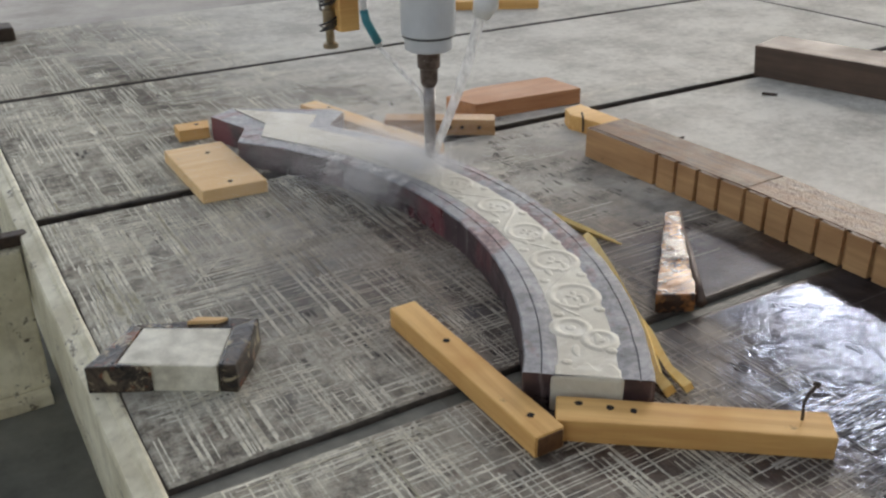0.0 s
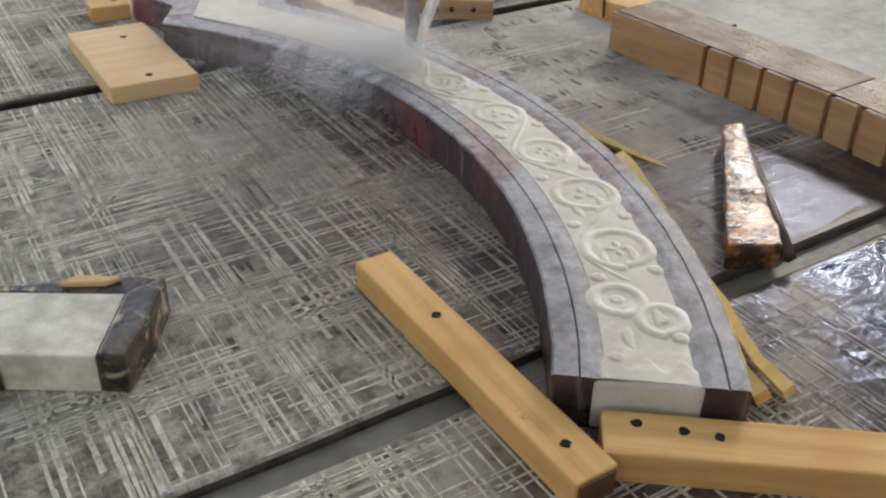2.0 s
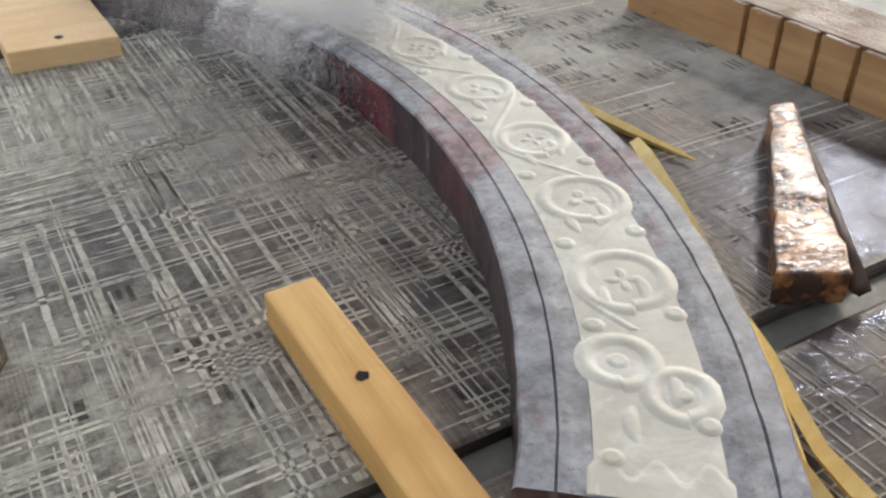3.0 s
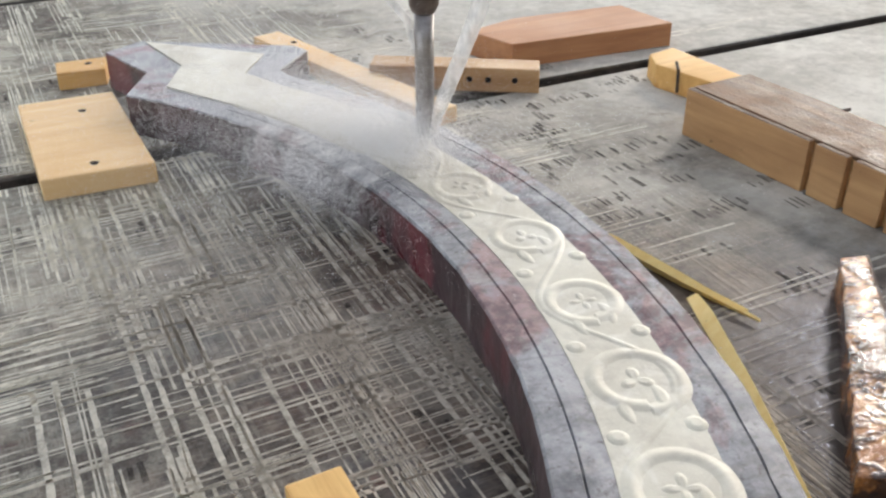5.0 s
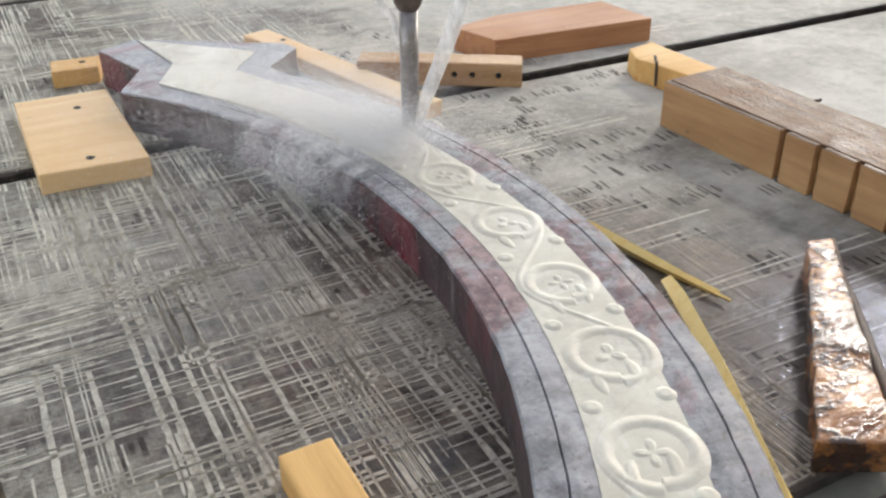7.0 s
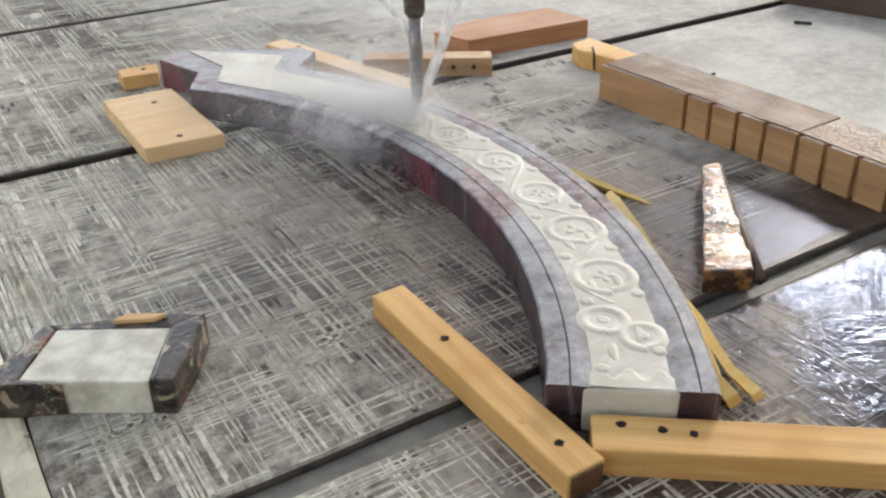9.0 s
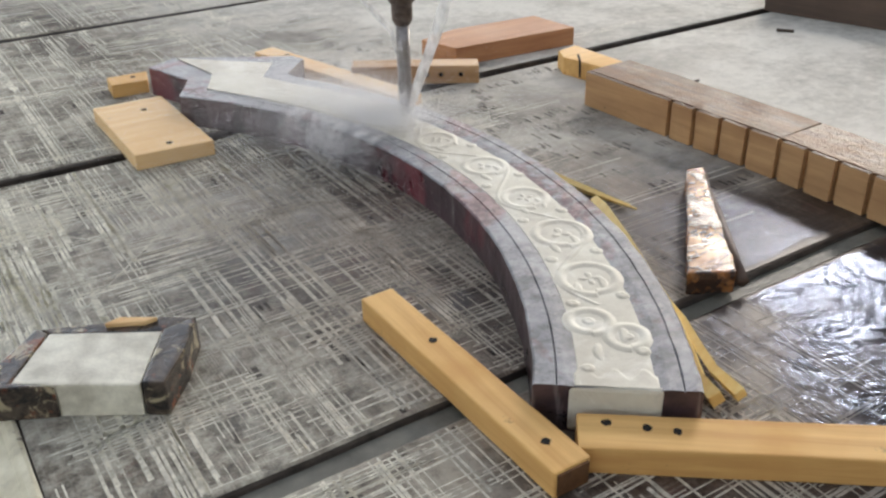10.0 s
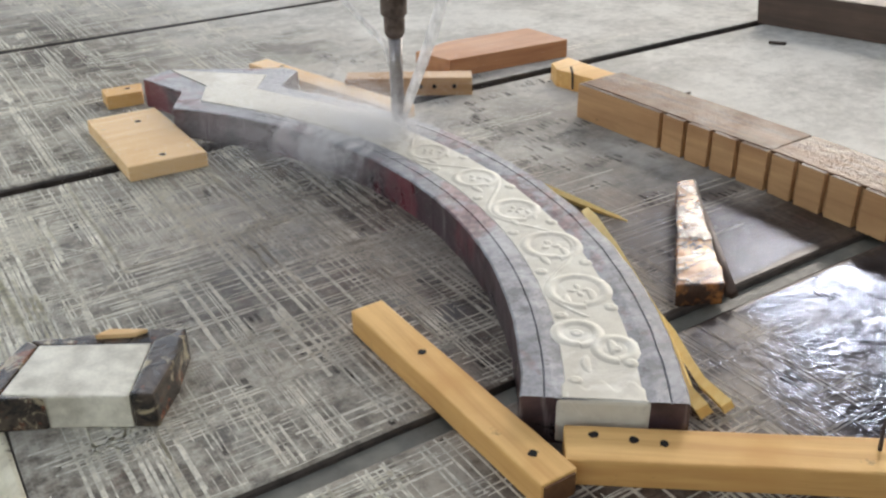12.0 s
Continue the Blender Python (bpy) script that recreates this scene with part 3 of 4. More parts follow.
for k in range(560):
    x, y = 0.95 * rs.rand() ** 1.2, rs.choice((rs.uniform(-1.1, 1.1), rs.uniform(1.0, 3.2)), p=(0.68, 0.32))
    length, width = 0.06 + 0.13 * rs.exponential(), 0.0016 + 0.0013 * rs.exponential()
    for i in range(rs.randint(1, 6)):
        pale_cuts.append((x + rs.uniform(-0.02, 0.02), y + i * rs.uniform(0.007, 0.016), rs.randn() * 0.012, length * rs.uniform(0.6, 1.2), min(0.0042, width * rs.uniform(0.7, 1.3))))
tagged(ribbon_mesh("powder_lines", pale_cuts, PALE_SCORE, 0.0007, rs), "pale stone powder in the saw lines", kind="stuff")
dark_cuts = []
for k in range(150):
    x, y = rs.uniform(0.15, 1.2), rs.uniform(-1.0, 1.6)
    for i in range(rs.randint(1, 4)):
        dark_cuts.append((x + i * rs.uniform(0.007, 0.012), y + rs.uniform(-0.02, 0.02), UP + rs.randn() * 0.01, rs.uniform(0.010, 0.040), rs.uniform(0.004, 0.0085)))
# rows of short open cuts on the pale stone behind the arch
for k in range(34):
    x, y = rs.uniform(0.95, 1.40), rs.uniform(0.25, 1.30)
    for i in range(rs.randint(4, 12)):
        dark_cuts.append((x + i * rs.uniform(0.010, 0.015), y + rs.uniform(-0.006, 0.006), UP + rs.randn() * 0.02, rs.uniform(0.008, 0.034), rs.uniform(0.0025, 0.0055)))
tagged(ribbon_mesh("open_cuts", dark_cuts, DARK_SCORE, 0.0004, rs), "dark open saw cuts", kind="stuff")

support = tagged(empty("machine_frame"), "cream painted steel frame beside the bed", "machine frame")
part("cross_member", box(-0.62, -0.055, 1.06, 1.14, FLOOR_Z + 0.03, -0.045, 0.006), CREAM_STEEL, support)
part("foot", box(-0.62, -0.06, 1.02, 1.18, FLOOR_Z, FLOOR_Z + 0.03, 0.004), CREAM_STEEL, support)
clamp = tagged(empty("clamp_bar"), "dark rusty iron clamp bar in the bed slot", "clamp")
part("bar", box(-0.30, -0.02, 1.068, 1.106, -0.040, -0.012, 0.004, 0.002), IRON, clamp)
part("bolt", lathe([(0.02, -0.012), (0.02, 0.004), (0.012, 0.006), (0.012, 0.016)], 12), IRON, clamp, m=pose(-0.105, 1.087, 0))

tagged(obj("floor", box(-9, 12, -8, 12, FLOOR_Z - 0.2, FLOOR_Z), CONCRETE), "damp dark workshop floor", "floor", kind="structure")
tagged(obj("ground", box(-400, 400, -400, 400, FLOOR_Z - 0.5, FLOOR_Z - 0.1), PALE_FLOOR), "pale dusty yard round the shed", "ground", kind="structure")
tagged(obj("pavement", box(-4, 8, TABLE_END + 0.12, 11.5, FLOOR_Z + 0.004, FLOOR_Z + 0.03), PALE_FLOOR), "dusty grey concrete floor strip", "floor", kind="structure")
# unseen roof: sheets and open skylights placed to shape light and the puddle's reflection
bm = bmesh.new()
for x0, x1, y0, y1 in ((-9, -4.2, -8, -3.2), (-2.6, -0.9, -8, -3.2), (1.3, 2.6, -8, -3.2), (4.0, 12.5, -8, -3.2),
                       (-9, -4.2, -1.6, 9.5), (-2.6, -0.9, -1.6, 9.5), (1.3, 2.6, -1.6, 9.5), (4.0, 7.0, -1.6, 9.5),
                       (7.0, 9.6, -1.6, 2.4), (7.0, 9.6, 6.2, 9.5), (9.6, 12.5, -1.6, 9.5)):
    add = box(x0, x1, y0, y1, 4.6, 4.72)
    me = bpy.data.meshes.new("sheet")
    add.to_mesh(me)
    add.free()
    bm.from_mesh(me)
tagged(obj("ceiling", bm, ROOFING), "grey roof sheets out of view, gaps placed to shape the light", "ceiling", kind="structure")
# walls out of view, added; the south one keeps light off front faces
tagged(obj("added_wall_south", box(-9, 12, -8.2, -8, FLOOR_Z, 4.6), WALLING), "plain grey wall out of view, added to block light", "wall", kind="structure")
tagged(obj("added_wall_west", box(-9.2, -9, -8, 8, FLOOR_Z, 1.2), WALLING), "low grey wall out of view, added with the shed", "wall", kind="structure")

# ---- the marble arch ----
CX, CY = -0.26, 0.54
R_IN, R_OUT = 1.017, 1.223
W_IN, W_OUT = 1.065, 1.174
A0, A1 = -38.6, 29.0
TOP = 0.070


def polar(r, deg, z=0.0):
    a = radians(deg)
    return (CX + r * math.cos(a), CY + r * math.sin(a), z)


arch = tagged(empty("marble_arch"), "curved red-grey marble arch segment, half carved with cream scrolls", "arch stone")
bm = bmesh.new()
prof = [(R_IN, 0.0), (R_IN, 0.022), (R_IN, 0.045), (R_IN + 0.0005, TOP - 0.003), (R_IN + 0.003, TOP), (1.0455, TOP), (1.0468, TOP - 0.003), (1.0481, TOP), (1.056, TOP - 0.0003), (W_IN + 0.008, 0.0682),
        (1.116, 0.0678), (W_OUT - 0.009, 0.0682), (1.183, TOP - 0.0003), (1.199, TOP), (1.2003, TOP - 0.003), (1.2016, TOP), (R_OUT - 0.003, TOP), (R_OUT, TOP - 0.003), (R_OUT, 0.035), (R_OUT, 0.0)]
n = 150
rings = []
for k in range(n + 1):
    deg = A0 + (A1 - A0) * k / n
    ring = []
    for i, (r, z) in enumerate(prof):
        p = Vector(polar(r, deg, z))
        side = i < 5 or i > 14
        j = noise.noise(p * 26) * (0.0022 if side else 0.0006)
        ring.append(bm.verts.new(polar(r + j, deg, max(0.0, z + (noise.noise(p * 40) * 0.0006 if 0.05 < z else 0)))))
    rings.append(ring)
for a, b in zip(rings, rings[1:]):
    for i in range(len(prof) - 1):
        f = bm.faces.new((a[i], b[i], b[i + 1], a[i + 1]))
        f.material_index = 0 if 3 <= i <= 16 else 1
cap = bm.faces.new(rings[0])
cap.material_index = 1
# the stepped end of the stone
inner = [polar(R_IN, d)[:2] for d in (29, 31, 33, 35, 37, 39.6)]
crown = inner + [(0.578, 1.288), (0.532, 1.438), (0.605, 1.478), (0.860, 1.315), (0.873, 1.277), (0.792, 1.193), polar(R_OUT, 30.0)[:2], polar(R_OUT, 29.0)[:2]]
low = [bm.verts.new((x, y, 0)) for x, y in crown]
mid = [bm.verts.new((x, y, TOP - 0.003)) for x, y in crown]
mx, my = sum(p[0] for p in crown) / len(crown), sum(p[1] for p in crown) / len(crown)
upp = [bm.verts.new((x + (mx - x) * 0.012, y + (my - y) * 0.012, TOP)) for x, y in crown]
f = bm.faces.new(upp[::-1])
f.material_index = 0
for i in range(len(crown)):
    j = (i + 1) % len(crown)
    f = bm.faces.new((low[i], low[j], mid[j], mid[i]))
    f.material_index = 1
    f = bm.faces.new((mid[i], mid[j], upp[j], upp[i]))
    f.material_index = 0
bmesh.ops.recalc_face_normals(bm, faces=bm.faces)
part("body", bm, [MARBLE_TOP, MARBLE_SIDE], arch)


def ridge(d, w):
    return np.exp(-(d / w) ** 2)


def scroll_heights(deg, r):
    """Heights of the carved scrolls over the sunk field, in metres."""
    s = np.radians(deg) * 1.116
    h = np.full(deg.shape, -0.004)
    lobes = 0.0050 * np.abs(np.sin((deg + 21.9) * math.pi / 7.4)) + 0.0018 * np.sin(deg * 2.6 + 1.2) - 0.002
    h = np.maximum(h, 0.0022 * np.clip((0.0475 + lobes - np.abs(r - 1.1195)) / 0.009, -2, 1))
    swirl = ((-33.0, 1.146, 0.027, 1, 0), (-31.0, 1.100, 0.030, -1, 0), (-25.3, 1.126, 0.044, 1, 4), (-18.0, 1.126, 0.044, -1, 3),
             (-10.9, 1.124, 0.039, 1, 4), (-3.2, 1.124, 0.039, -1, 3), (4.9, 1.124, 0.038, 1, 4), (10.5, 1.118, 0.034, -1, 0))
    for a, r0, big, turn, petals in swirl:
        dx, dy = s - math.radians(a) * 1.116, r - r0
        rho, phi = np.hypot(dx, dy), np.arctan2(dy * turn, dx)
        h = np.maximum(h, 0.0022 * np.clip((big * 1.12 - rho) / 0.008, -2, 1))
        # the rim winds inwards like a vine
        rad = big * (1.0 - 0.14 * (phi + math.pi) / (2 * math.pi))
        h = np.maximum(h, np.where(rho < big * 1.3, 0.0084 * ridge(rho - rad, 0.0082), -1))
        if petals:
            # a flower with a hollow in its heart
            lobe = big * (0.36 + 0.13 * np.cos(petals * phi))
            h = np.maximum(h, 0.0074 * np.clip((lobe - rho) / 0.008, -1, 1) - 0.0042 * ridge(rho, big * 0.16))
        else:
            h = np.maximum(h, 0.0076 * np.clip(1.3 - (rho / (big * 0.33)) ** 2, -1, 1))
    # the stem that swings from scroll to scroll, and its buds
    stem = 1.121 + 0.041 * np.sin((deg + 21.7) * math.pi / 7.3)
    h = np.maximum(h, np.where((deg > -29) & (deg < 12), 0.0064 * ridge(r - stem, 0.0062), -1))
    for k, a in enumerate((-36.6, -34.6, -28.6, -27.9, -22.0, -21.4, -14.9, -14.2, -7.2, -6.4, 0.9, 1.6, 8.0)):
        r0 = 1.086 if k % 2 == 0 else 1.160
        rho = np.hypot(s - math.radians(a) * 1.116, r - r0)
        h = np.maximum(h, 0.0088 * np.clip(1.25 - (rho / 0.0105) ** 2, -1, 1))
        # a pointed leaf that curls off the stem
        lx, ly = s - math.radians(a + 1.9) * 1.116, r - (1.102 if k % 2 == 0 else 1.142)
        ly = ly - (8.0 if k % 2 == 0 else -8.0) * lx * lx
        h = np.maximum(h, 0.0074 * np.clip(1.2 - (lx / 0.022) ** 2 - (ly / 0.0075) ** 2, -1, 1))
    h = np.maximum(h, 0.0050 * np.minimum(np.clip((-36.6 + 0.5 * np.sin(r * 170) - deg) * 1.5, -1, 1), np.clip((0.0530 - np.abs(r - 1.1195)) / 0.003, -1, 1)))
    # the part that is not carved yet
    rough = 12.0 + 1.4 * np.sin(r * 160) + 0.8 * np.sin(r * 61)
    plain = 0.0060 * np.minimum(np.clip((deg - rough) * 1.1, -1, 1), np.clip(np.minimum(r - W_IN, W_OUT - r) / 0.002 + 0.8, -1, 1))
    h = np.where(h > 0.002, 0.002 + (h - 0.002) * 0.36, h)
    return np.maximum(h, np.where(deg > rough - 1, plain, -1))


na, nr = 1150, 92
degs = np.linspace(A0 + 0.1, A1 + 0.2, na)
rads = np.linspace(W_IN - 0.004, W_OUT + 0.004, nr)
DG, RG = np.meshgrid(degs, rads, indexing="ij")
HG = scroll_heights(DG, RG)
HG[:, 0] = HG[:, -1] = -0.004
ang = np.radians(DG)
co = np.stack([CX + RG * np.cos(ang), CY + RG * np.sin(ang), 0.0668 + HG], -1).reshape(-1, 3)
ii = (np.arange(na - 1)[:, None] * nr + np.arange(nr - 1)[None, :]).ravel()
faces = np.stack([ii, ii + nr, ii + nr + 1, ii + 1], -1)
me = bpy.data.meshes.new("carved_band")
me.from_pydata(co.tolist(), [], faces.tolist())
me.materials.append(CARVED)
me.polygons.foreach_set("use_smooth", [True] * len(me.polygons))
band = new("carved_band", me)
band.parent = arch
tagged(band, "cream scrolls and flowers in low relief")
star = [polar(W_IN, 29.0)[:2], (0.592, 1.192), (0.640, 1.290), (0.611, 1.462), (0.792, 1.285), (0.730, 1.199), polar(W_OUT, 29.0)[:2]]
part("uncarved_end", prism(star, 0.060, 0.0727, 0.001), CARVED, arch, "smooth cream end, not yet carved")
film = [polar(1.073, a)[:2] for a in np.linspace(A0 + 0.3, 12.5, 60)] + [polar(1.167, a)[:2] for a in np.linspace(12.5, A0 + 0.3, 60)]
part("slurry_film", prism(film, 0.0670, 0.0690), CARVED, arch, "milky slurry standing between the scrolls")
end = [polar(r, A0 + d)[:2] for r, d in ((W_IN - 0.004, -0.12), (W_OUT + 0.002, -0.12), (W_OUT + 0.002, 0.35), (W_IN - 0.004, 0.35))]
part("end_face", prism(end, 0.0, 0.0700, 0.006, 0.002), CARVED, arch, "cream cut face")

# ---- timber round the arch ----
batten = tagged(empty("wooden_batten", along((0.504, 0.243), (0.507, -0.206))), "yellow pine batten with two nail holes, wedged against the arch", "batten")
part("board", timber_box(0.450, 0.053, 0.039, 0.003, 12, 0.0012, 1), PINE, batten)
# a dark plate covers the end and leaves a paler rim
part("end_plate", box(0.4485, 0.4535, -0.0225, 0.0225, 0.004, 0.035, 0.0005), END_DARK, batten, "dark plate on the board end")
hole(batten, 0.152, 0.003, 0.039, 0.006, 1)
hole(batten, 0.402, 0.0, 0.039, 0.006, 2)

batten = tagged(empty("wooden_batten", along((0.550, -0.164), (0.873, -0.414))), "yellow pine batten with a bent nail, butted to the arch", "batten")
part("board", timber_box(0.408, 0.062, 0.040, 0.003, 12, 0.0012, 2), PINE, batten)
for i, (x, y) in enumerate(((0.035, 0.014), (0.082, 0.008), (0.117, 0.004))):
    hole(batten, x, y, 0.040, 0.006, 5 + i)
part("bent_nail", tube([(0.365, 0.008, 0.036), (0.365, 0.010, 0.052), (0.366, 0.016, 0.066), (0.374, 0.026, 0.076), (0.386, 0.038, 0.084)], 0.0026, 8), IRON, batten, "bent rusty nail", True)
part("nail_head", tube([(0.385, 0.037, 0.0835), (0.3875, 0.0395, 0.0855)], 0.0055, 10), IRON, batten)

block = tagged(empty("wooden_block"), "pale pine block with two nail holes, beside the arch", "wood block")
part("board", prism([(0.360, 0.990), (0.523, 0.979), (0.519, 1.322), (0.361, 1.326)], 0, 0.034, 0.003, 0.0008), PALE_PINE, block)
hole(block, 0.456, 1.247, 0.034, 0.007, 11)
hole(block, 0.441, 1.018, 0.034, 0.007, 12)

block = tagged(empty("wooden_block"), "small brown pine block touching the arch tip", "wood block")
part("board", prism([(0.442, 1.464), (0.528, 1.458), (0.548, 1.528), (0.448, 1.535)], 0, 0.034, 0.003, 0.0008), PINE, block)
hole(block, 0.505, 1.50, 0.034, 0.007, 13)

stick = tagged(empty("wooden_batten", along((0.872, 1.540), (1.010, 0.98))), "pale pine batten lying behind the arch", "batten")
part("board", timber_box(0.577, 0.060, 0.030, 0.003, 10, 0.001, 3), PALE_PINE, stick)
hole(stick, 0.09, 0.012, 0.030, 0.007, 14)

chock = tagged(empty("wooden_chock", along((1.254, 1.061), (1.056, 1.190))), "brown wood chock with nail holes behind the arch", "chock")
part("board", timber_box(0.32, 0.060, 0.046, 0.003, 8, 0.0014, 4), CHOCK_WOOD, chock)
# near-black plugs painted as shaded holes in the front face
for i, x in enumerate((0.045, 0.095, 0.13)):
    part("nail_hole_disc", tube([(x, 0.029, 0.024), (x, 0.0312, 0.024)], 0.006, 9), HOLE_SHADE, chock, "near-black disc standing for a nail hole")

plank = tagged(empty("reddish_plank"), "reddish-brown plank with one slanted end", "plank")
part("board", prism([(1.264, 1.180), (1.642, 1.152), (1.628, 1.318), (1.360, 1.338), (1.232, 1.300)], 0, 0.050, 0.003, 0.0008), RED_WOOD, plank)


def notched_beam(start, stop, kerfs, label, seed, topping):
    """A beam with saw kerfs down its front face: body, face pieces between the kerfs and a weathered top."""
    ob = tagged(empty("notched_beam", along(start, stop)), label, "beam", "row of notched beams")
    length = math.dist(start, stop)
    part("body", timber_box(length, 0.128, 0.077, 0.002, 14, 0.0012, seed), BEAM_SIDE, ob, m=pose(0, 0.077, 0))
    part("top", timber_box(length, 0.129, 0.006, 0.002, 16, 0.0018, seed + 1), topping, ob, "dark weathered top", m=pose(0, 0.0765, 0.0765))
    edges = [0.0] + [v for k in kerfs for v in (k - 0.002, k + 0.009)] + [length]
    for a, b in zip(edges[::2], edges[1::2]):
        bm = box(a, b, 0.0, 0.0122, 0.0, 0.0815, 0.0022, 0.0010, seed + int(a * 500))
        for f in bm.faces:
            f.normal_update()
            f.material_index = 1 if f.normal.z > 0.9 else 0
        part("face_piece", bm, [BEAM_SIDE, topping], ob)
    return ob


FACE_A, FACE_B, FACE_C = (1.350, 0.762), (1.374, 0.236), (1.386, -0.62)
la = math.dist(FACE_A, FACE_B)
notched_beam(FACE_A, FACE_B, [0.762 - y for y in (0.507, 0.441, 0.374, 0.307)], "notched beam with sawn orange face and brown top", 21, BEAM_TOP)
notched_beam(FACE_B, FACE_C, [0.236 - y for y in (0.232, 0.171, 0.105, 0.036, -0.032, -0.10, -0.168)], "wet notched beam with glossy brown top", 31, BEAM_WET)
nail = tagged(obj("nail", tube([(1.485, 0.62, 0.062), (1.542, 0.602, 0.064), (1.549, 0.600, 0.065)], 0.0028, 8), IRON), "rusty nail driven into the beam", "nail")

offcut = tagged(empty("wooden_offcut"), "yellow pine offcut with a split end and a nail", "wood block")
part("board", prism([(1.452, 0.965), (1.489, 0.775), (1.552, 0.775), (1.543, 1.030), (1.476, 1.018)], 0, 0.046, 0.003, 0.001), PINE, offcut)
part("nail", tube([(1.452, 0.90, 0.010), (1.462, 0.915, 0.048), (1.478, 0.94, 0.052)], 0.003, 8), IRON, offcut, "dark bent nail")

timber = tagged(empty("old_timber", along((2.352, 1.085), (2.60, 0.20))), "old grey-brown timber with a chipped end", "timber")
bm = timber_box(0.95, 0.20, 0.105, 0.004, 20, 0.003, 41)
for v in bm.verts:
    if v.co.x < 0.02:
        v.co.x += 0.022 * (1 - abs(v.co.z - 0.055) / 0.055) - 0.012 * (v.co.z > 0.08)
part("board", bm, OLD_TIMBER, timber, m=pose(0, 0.10, 0))
part("nail", tube([(0.42, 0.12, 0.10), (0.425, 0.125, 0.135), (0.44, 0.13, 0.16)], 0.003, 8), IRON, timber, "rusty nail standing up")
nail = tagged(obj("nail", tube([(2.195, 0.905, 0.006), (2.23, 0.872, 0.004)], 0.0045, 8), IRON), "loose rusty nail lying on the bed", "nail")

wedge = tagged(empty("wet_wedge"), "soaked orange wood wedge, glossy with water", "wedge")
bm = prism([(0.925, 0.022), (0.992, -0.014), (1.236, 0.286), (1.203, 0.297)], 0, 0.040, 0.003)
for k in range(1, 22):
    p = Vector((0.96 + 0.26 * k / 22, 0.005 + 0.285 * k / 22, 0))
    bmesh.ops.bisect_plane(bm, geom=[*bm.verts, *bm.edges, *bm.faces], plane_co=p, plane_no=(0.66, 0.75, 0))
for v in bm.verts:
    d = noise.noise_vector(v.co * 28)
    v.co.x += d.x * 0.004
    v.co.y += d.y * 0.004
    if v.co.z > 0.02:
        v.co.z += d.z * 0.007
part("wood", bm, WET_WOOD, wedge, "", True)
strip = tube([(1.002, -0.020, 0.020), (1.06, 0.055, 0.024), (1.13, 0.145, 0.022), (1.20, 0.24, 0.026), (1.252, 0.296, 0.030)], [0.011, 0.009, 0.010, 0.007, 0.003], 5)
part("bark_strip", strip, OLD_TIMBER, wedge, "dark wet bark strip", True)

sliver = tagged(empty("bamboo_stick"), "split yellow bamboo sliver lying against the arch", "stick", "bamboo sticks")
part("strip", tube([(0.985, 0.585, 0.016), (1.012, 0.49, 0.014), (1.035, 0.38, 0.010), (1.060, 0.275, 0.007)], [0.004, 0.009, 0.008, 0.002], 4), BAMBOO, sliver)
part("strip", tube([(0.992, 0.575, 0.008), (1.020, 0.48, 0.007), (1.048, 0.36, 0.005), (1.066, 0.30, 0.004)], [0.003, 0.006, 0.005, 0.0015], 4), BAMBOO, sliver)
sliver = tagged(empty("bamboo_stick"), "long yellow bamboo stick with a forked end", "stick", "bamboo sticks")
part("strip", tube([(1.014, 0.337, 0.014), (0.998, 0.295, 0.016), (0.955, 0.190, 0.016), (0.906, 0.085, 0.015), (0.868, 0.004, 0.014), (0.815, -0.085, 0.012), (0.772, -0.150, 0.012), (0.757, -0.195, 0.013)],
                   [0.010, 0.013, 0.011, 0.010, 0.010, 0.011, 0.011, 0.013], 4), BAMBOO, sliver)
part("strip", tube([(0.880, 0.022, 0.014), (0.852, -0.045, 0.014), (0.822, -0.105, 0.013), (0.802, -0.150, 0.012), (0.790, -0.205, 0.013)],
                   [0.004, 0.008, 0.009, 0.009, 0.011], 4), BAMBOO, sliver)

far_batten = tagged(empty("wooden_batten", along((1.86, 2.72), (2.42, 2.44))), "yellow pine batten lying on the far bed", "batten")
part("board", timber_box(0.62, 0.05, 0.04, 0.003, 8, 0.001, 51), PINE, far_batten)

lump = tagged(obj("iron_block", box(0.08, 0.235, 3.075, 3.20, 0, 0.055, 0.008, 0.003), IRON), "small dark rusty iron block on the bed", "iron block")

# ---- the small stone sample ----
sample = tagged(empty("stone_sample"), "dark granite offcut with a pale carved block in it", "stone offcut")
part("pale_block", prism([(0.048, 0.262), (0.138, 0.203), (0.201, 0.307), (0.068, 0.388), (0.001, 0.298)], 0, 0.051, 0.003, 0.001), WET_CREAM, sample, "wet cream carved block")
part("side_stone", prism([(0.139, 0.202), (0.165, 0.186), (0.212, 0.244), (0.252, 0.312), (0.203, 0.308)], 0, 0.054, 0.004, 0.0016), DARK_GRANITE, sample)
part("side_stone", prism([(-0.049, 0.310), (0.047, 0.260), (0.000, 0.298), (0.066, 0.389), (0.056, 0.410), (0.028, 0.382)], 0, 0.052, 0.003, 0.0014), DARK_GRANITE, sample)
part("back_stone", prism([(0.068, 0.390), (0.202, 0.309), (0.250, 0.316), (0.225, 0.340), (0.060, 0.412)], 0, 0.049, 0.004, 0.0016), DARK_GRANITE, sample)
part("chip", prism([(0.138, 0.362), (0.185, 0.336), (0.205, 0.338), (0.160, 0.368)], 0.048, 0.056, 0.002, 0.001), PALE_PINE, sample, "pale chip on the edge")

# ---- the spindle and its water ----
SX, SY = 0.888, 0.802
spindle = tagged(empty("milling_spindle", pose(SX, SY, 0)), "pale grey milling spindle with a long steel tool", "spindle")
